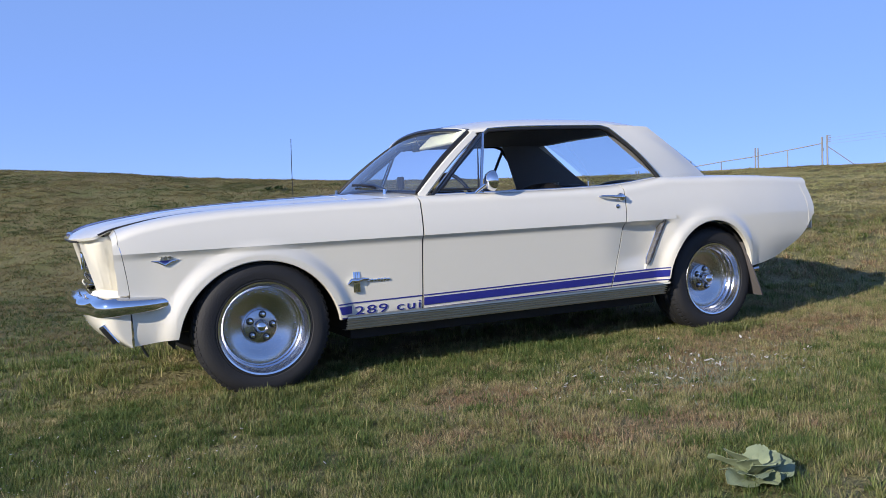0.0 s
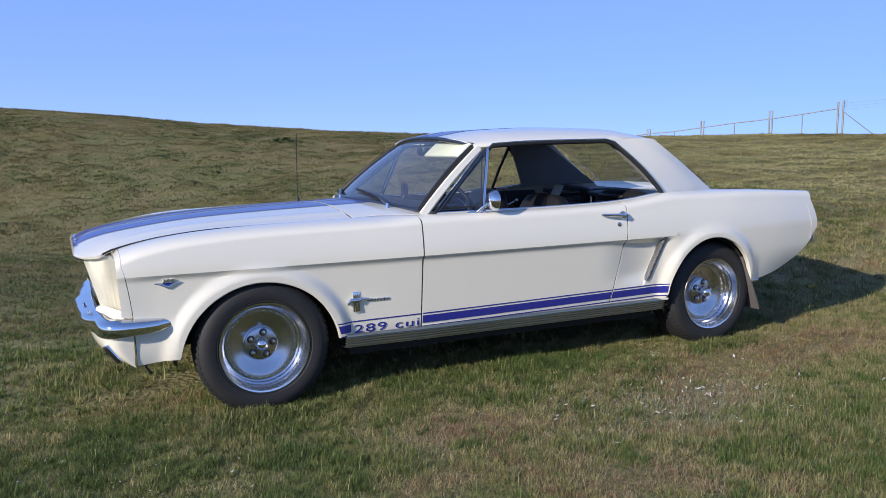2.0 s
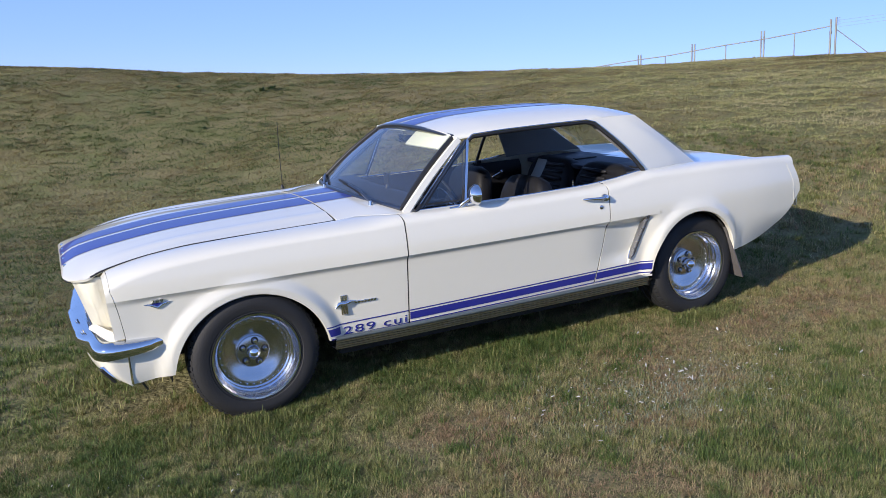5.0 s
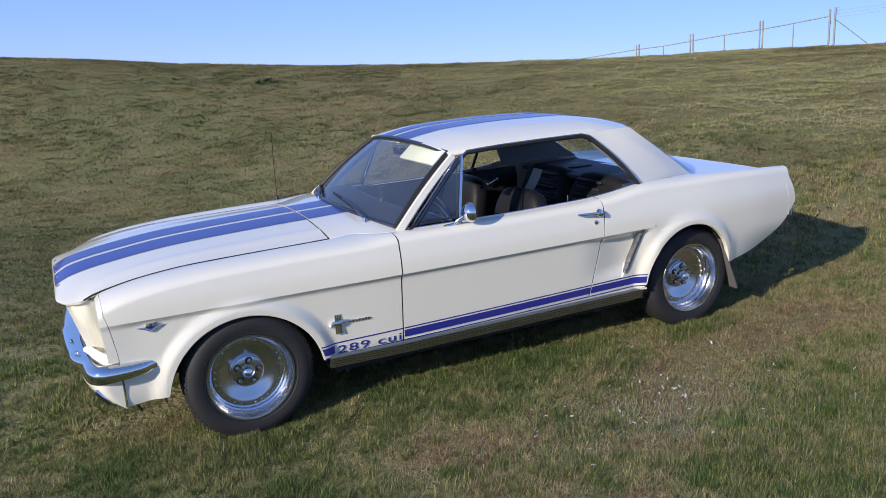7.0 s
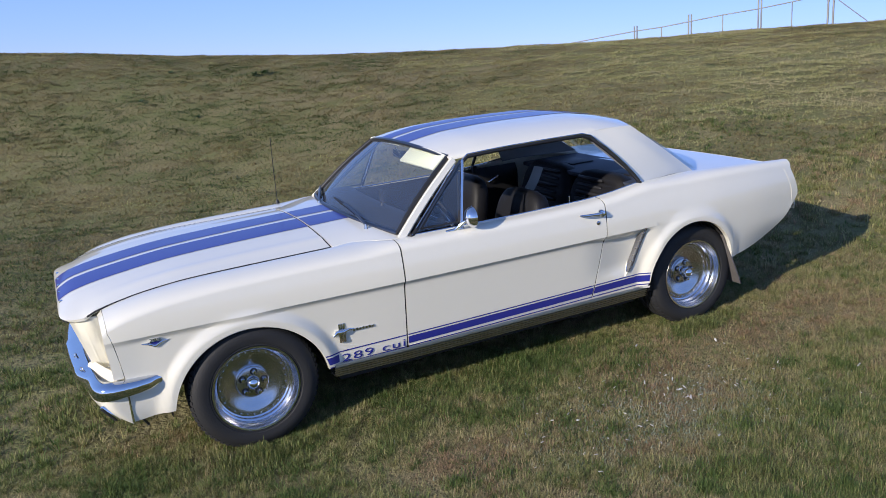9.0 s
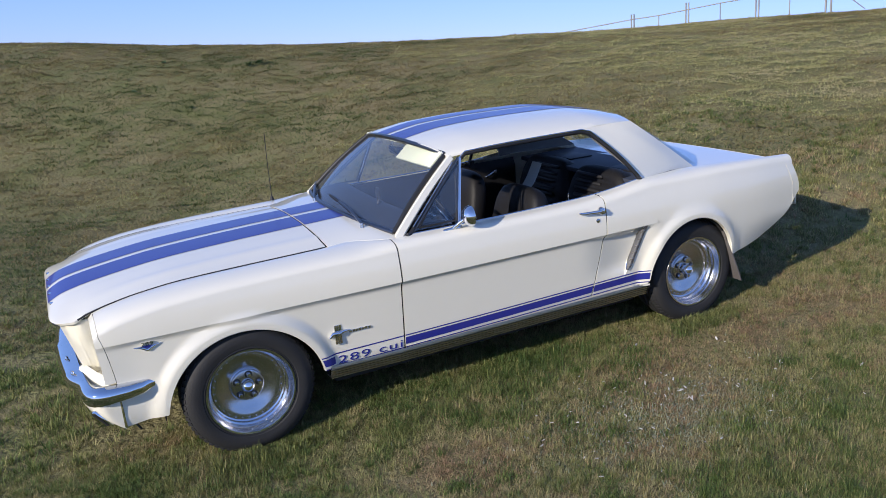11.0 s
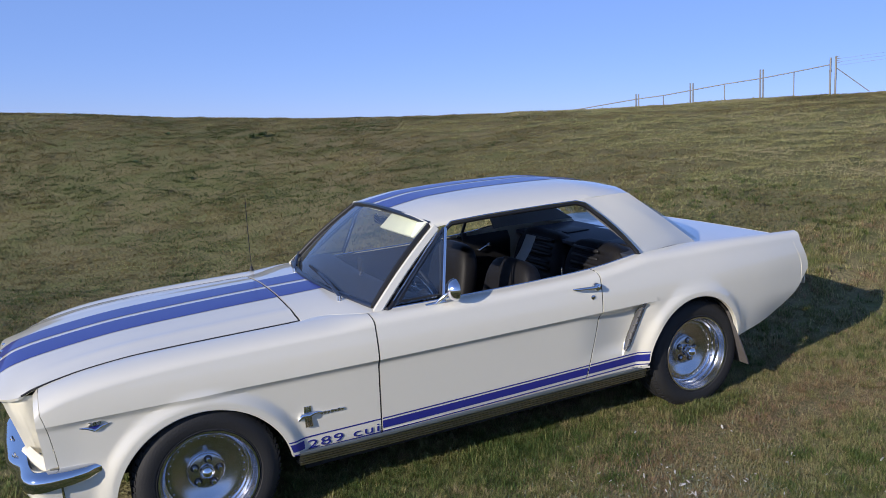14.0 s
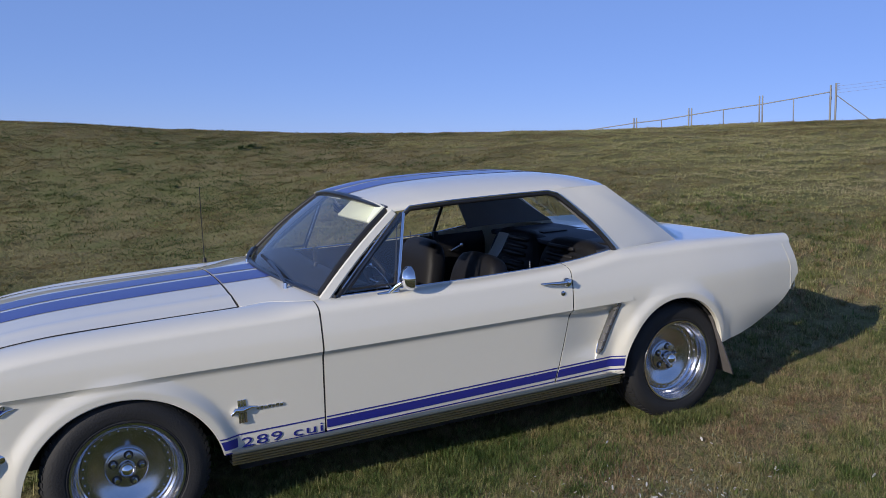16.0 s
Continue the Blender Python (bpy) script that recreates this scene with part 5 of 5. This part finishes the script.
turf("grass", x, y, own_high[i] * rng.uniform(0.45, 1.25, len(x)), rng.uniform(0.0016, 0.0034, len(x)), own_tone[i] + rng.normal(0, 0.10, len(x)), GRASS, "short dry turf with green and straw blades", plain=True, turn=turn, stand=0.98)
# turf further out, round and behind the car
cx, cy = sow(18000, -5.2, 9.0, -4.6, 1.2)
close = (cx > -3.3) & (cx < 6.3) & (cy > -3.1) & (cy < -0.35)
under = (np.abs(cx - 1.4) < 2.0) & (np.abs(cy) < 0.6)
cx, cy = keep(cx, cy, np.where(close, 0.0, np.where(under, 0.3, 1.0)) * np.clip(0.30 + 1.0 * field(cx, cy, 0.30, 11), 0, 1) * np.clip(np.minimum(np.minimum(cx + 5.2, 9.0 - cx), cy + 4.6) / 1.0, 0, 1))
own_tone = tone_of(cx, cy) - 0.02 + rng.normal(0, 0.17, len(cx))
i, size, x, y, turn = clumps(cx, cy, 300000, 0.040)
turf("outer_grass", x, y, (0.014 + 0.030 * size) * rng.uniform(0.4, 1.2, len(x)), rng.uniform(0.0040, 0.0075, len(x)), own_tone[i] + rng.normal(0, 0.10, len(x)), GRASS, "short dry turf with green and straw blades", plain=True, turn=turn, stand=0.9)
# taller green tufts
cx, cy = sow(4200, -3.0, 7.0, -3.2, 3.2)
cx, cy = keep(cx, cy, np.clip(2.2 * field(cx, cy, 0.8, 21) - 0.62, 0, 1) * (1 - bare_spots(cx, cy)))
own_tone = 0.22 + rng.normal(0, 0.12, len(cx))
i, size, x, y, turn = clumps(cx, cy, 84000, 0.034)
turf("grass_tufts", x, y, rng.uniform(0.020, 0.056, len(x)) * size**0.5, rng.uniform(0.0018, 0.0034, len(x)), own_tone[i] + rng.normal(0, 0.10, len(x)), GRASS, "taller green grass tufts in the turf", turn=turn)
# dark green clover patches, low and leafy
cx, cy = sow(280, -2.6, 5.6, -3.0, -0.7)
cx, cy = keep(cx, cy, np.clip(2.4 * field(cx, cy, 1.3, 51) - 0.7, 0, 1) * (1 - bare_spots(cx, cy)))
i, size, x, y, turn = clumps(cx, cy, 60000, 0.070)
turf("clover", x, y, rng.uniform(0.010, 0.030, len(x)), rng.uniform(0.004, 0.0075, len(x)), 0.10 + rng.normal(0, 0.08, len(x)), GRASS, "low dark green clover in the turf", plain=True, stand=0.9)
# uncut grass against the tyres
cx, cy = np.concatenate([rng.normal(0.0, 0.16, 60), rng.normal(2.74, 0.16, 60)]), rng.uniform(-0.97, -0.84, 120)
i, size, x, y, turn = clumps(cx, cy, 7000, 0.022)
turf("tyre_grass", x, y, rng.uniform(0.020, 0.055, len(x)), rng.uniform(0.0018, 0.0034, len(x)), 0.36 + rng.normal(0, 0.14, len(x)), GRASS, "uncut grass standing against the tyres", turn=turn)
# thin dry stalks standing over the turf
x, y = sow(1800, -3.0, 6.5, -3.1, -0.5)
turf("dry_stalks", x, y, rng.uniform(0.05, 0.12, len(x)), rng.uniform(0.0014, 0.0022, len(x)), rng.uniform(0.50, 0.80, len(x)), GRASS, "thin pale dry stalks over the turf")
# the bank: a thin mat, and matted clumps in drifts along the slope
x, y = sow(520000, -9.0, 20.0, 0.5, 17.0)
d = 0.48 * x + 0.877 * y
x, y = keep(x, y, np.where((x > -4.6) & (x < 8.4) & (y < 0.95) | (d > 14.6) | (d < 0.8), 0, 1) * np.clip(1.2 - 0.04 * d, 0.35, 1))
# thatch toned darker: shade in the gaps between clumps put into its colour
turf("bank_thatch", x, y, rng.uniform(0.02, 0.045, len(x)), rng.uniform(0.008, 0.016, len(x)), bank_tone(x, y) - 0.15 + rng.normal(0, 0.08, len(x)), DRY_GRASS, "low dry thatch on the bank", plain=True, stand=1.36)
cx, cy = sow(46000, -9.0, 20.0, 0.5, 17.0)
d, s = 0.48 * cx + 0.877 * cy, 0.877 * cx - 0.48 * cy
cx, cy = keep(cx, cy, np.where((cx > -4.6) & (cx < 8.4) & (cy < 0.95) | (d > 14.4) | (d < 0.8), 0, 1) * np.clip(0.05 + 1.3 * field(s * 0.6, d, 0.5, 33), 0, 1))
green = rng.random(len(cx)) < 0.28
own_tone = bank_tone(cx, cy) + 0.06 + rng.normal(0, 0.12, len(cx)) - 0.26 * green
i, size, x, y, turn = clumps(cx, cy, 740000, 0.046, along=2.1)
d = 0.48 * x + 0.877 * y
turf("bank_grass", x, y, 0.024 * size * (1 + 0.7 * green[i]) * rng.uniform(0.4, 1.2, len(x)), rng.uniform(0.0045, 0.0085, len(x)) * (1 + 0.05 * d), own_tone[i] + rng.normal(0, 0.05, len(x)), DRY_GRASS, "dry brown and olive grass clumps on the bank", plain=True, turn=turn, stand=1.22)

# pale chips of stone on the bare ground
def flakes(name, n, cx, cy, rx, ry, lo, hi, label):
    bm = bmesh.new()
    px, py = rng.normal(cx, rx, n), rng.normal(cy, ry, n)
    pz = heights(px, py)
    for k in range(n):
        sz = lo + (hi - lo) * rng.random() ** 3.5
        m = Matrix.Translation((px[k], py[k], pz[k] + 0.016)) @ Euler((rng.normal(0, 0.5), rng.normal(0, 0.5), rng.uniform(0, 6.3))).to_matrix().to_4x4() @ Matrix.Diagonal((sz, sz * rng.uniform(0.18, 0.5), sz * 0.15, 1))
        bmesh.ops.create_icosphere(bm, subdivisions=1, radius=1, matrix=m)
    ob = part(name, bm, STONE, angle=10)
    ob.matrix_world = SITE
    tagged(ob, label, "stones", kind="stuff")


HERB = mat("herb_leaf", (0.200, 0.230, 0.150), 0.6, 0, 0, 0.3, 30.0)
x, y = rng.normal(1.80, 0.42, 4200), rng.normal(-1.66, 0.24, 4200)
turf("herb_leaves", x, y, rng.uniform(0.012, 0.026, len(x)), rng.uniform(0.004, 0.008, len(x)), np.zeros(len(x)), HERB, "grey-green leafy herbs among the turf", plain=True, stand=1.2)
flakes("stone_chips", 320, 1.90, -1.60, 0.40, 0.21, 0.003, 0.017, "pale stone chips scattered in the turf")
flakes("gravel", 150, -0.75, -1.55, 0.28, 0.30, 0.003, 0.009, "grey gravel showing through the turf")


# broad-leaved weeds
def leaf_rows(length, width, m, seed):
    """A broad wavy leaf with a sunken midrib, narrow at the stalk and blunt at the tip."""
    rows = []
    for v in steps(0, 1, 11):
        w = width * (0.10 + 0.90 * math.sin(math.pi * min(1.0, v * 0.98 + 0.01) ** 1.25) ** 0.6) * (1 + 0.10 * math.sin(v * 23 + seed))
        c = Vector((length * v, 0, -0.30 * length * v * v))
        rows.append([m @ (c + Vector((0.03 * length * math.sin(seed + 5 * q), w * q, 0.22 * w * abs(q) + 0.10 * width * abs(q) * math.sin(seed * 2 + v * 11 + 2 * q)))) for q in (-1, -0.7, -0.35, -0.06, 0, 0.06, 0.35, 0.7, 1)])
    return rows


LEAF = mat("weed_leaf", (0.215, 0.255, 0.14), 0.6, 0, 0, 0.3, 25.0, 0.3, 60)
DARK_LEAF = mat("dark_weed_leaf", (0.06, 0.10, 0.03), 0.6, 0, 0, 0.4, 12.0)


def weed(c, n, size, material, label):
    plant = empty("weed", label, "plant")
    x, y = c
    z = float(heights(np.array([x]), np.array([y]))[0])
    tube("stem", [(x, y, z - 0.02), (x, y, z + size * 0.18)], size * 0.06, material, plant, n=6)
    for k in range(n):
        m = Matrix.Translation((x, y, z + size * 0.06)) @ Matrix.Rotation(k * 2.4 + rng.normal(0, 0.3), 4, "Z") @ Matrix.Rotation(-rng.uniform(0.2, 0.65) - 0.5 * (k > n * 0.5), 4, "Y") @ Matrix.Rotation(rng.normal(0, 0.35), 4, "X")
        s = size * rng.uniform(0.7, 1.15)
        grid("leaf", leaf_rows(s, s * 0.36, m, 1.7 * k), material, plant, angle=70, solid=0.0012)


weed((0.850, -2.890), 14, 0.112, LEAF, "grey-green broad-leaved weed in the turf")
for cx, cy, k in ((3.10, 10.53, 0.15), (2.90, 10.50, 0.13), (1.62, 11.7, 0.09), (0.86, 10.2, 0.08), (1.54, 9.0, 0.07)):
    weed((cx, cy), 14, 0.62 * k, DARK_LEAF, "dark green weed clump on the bank")
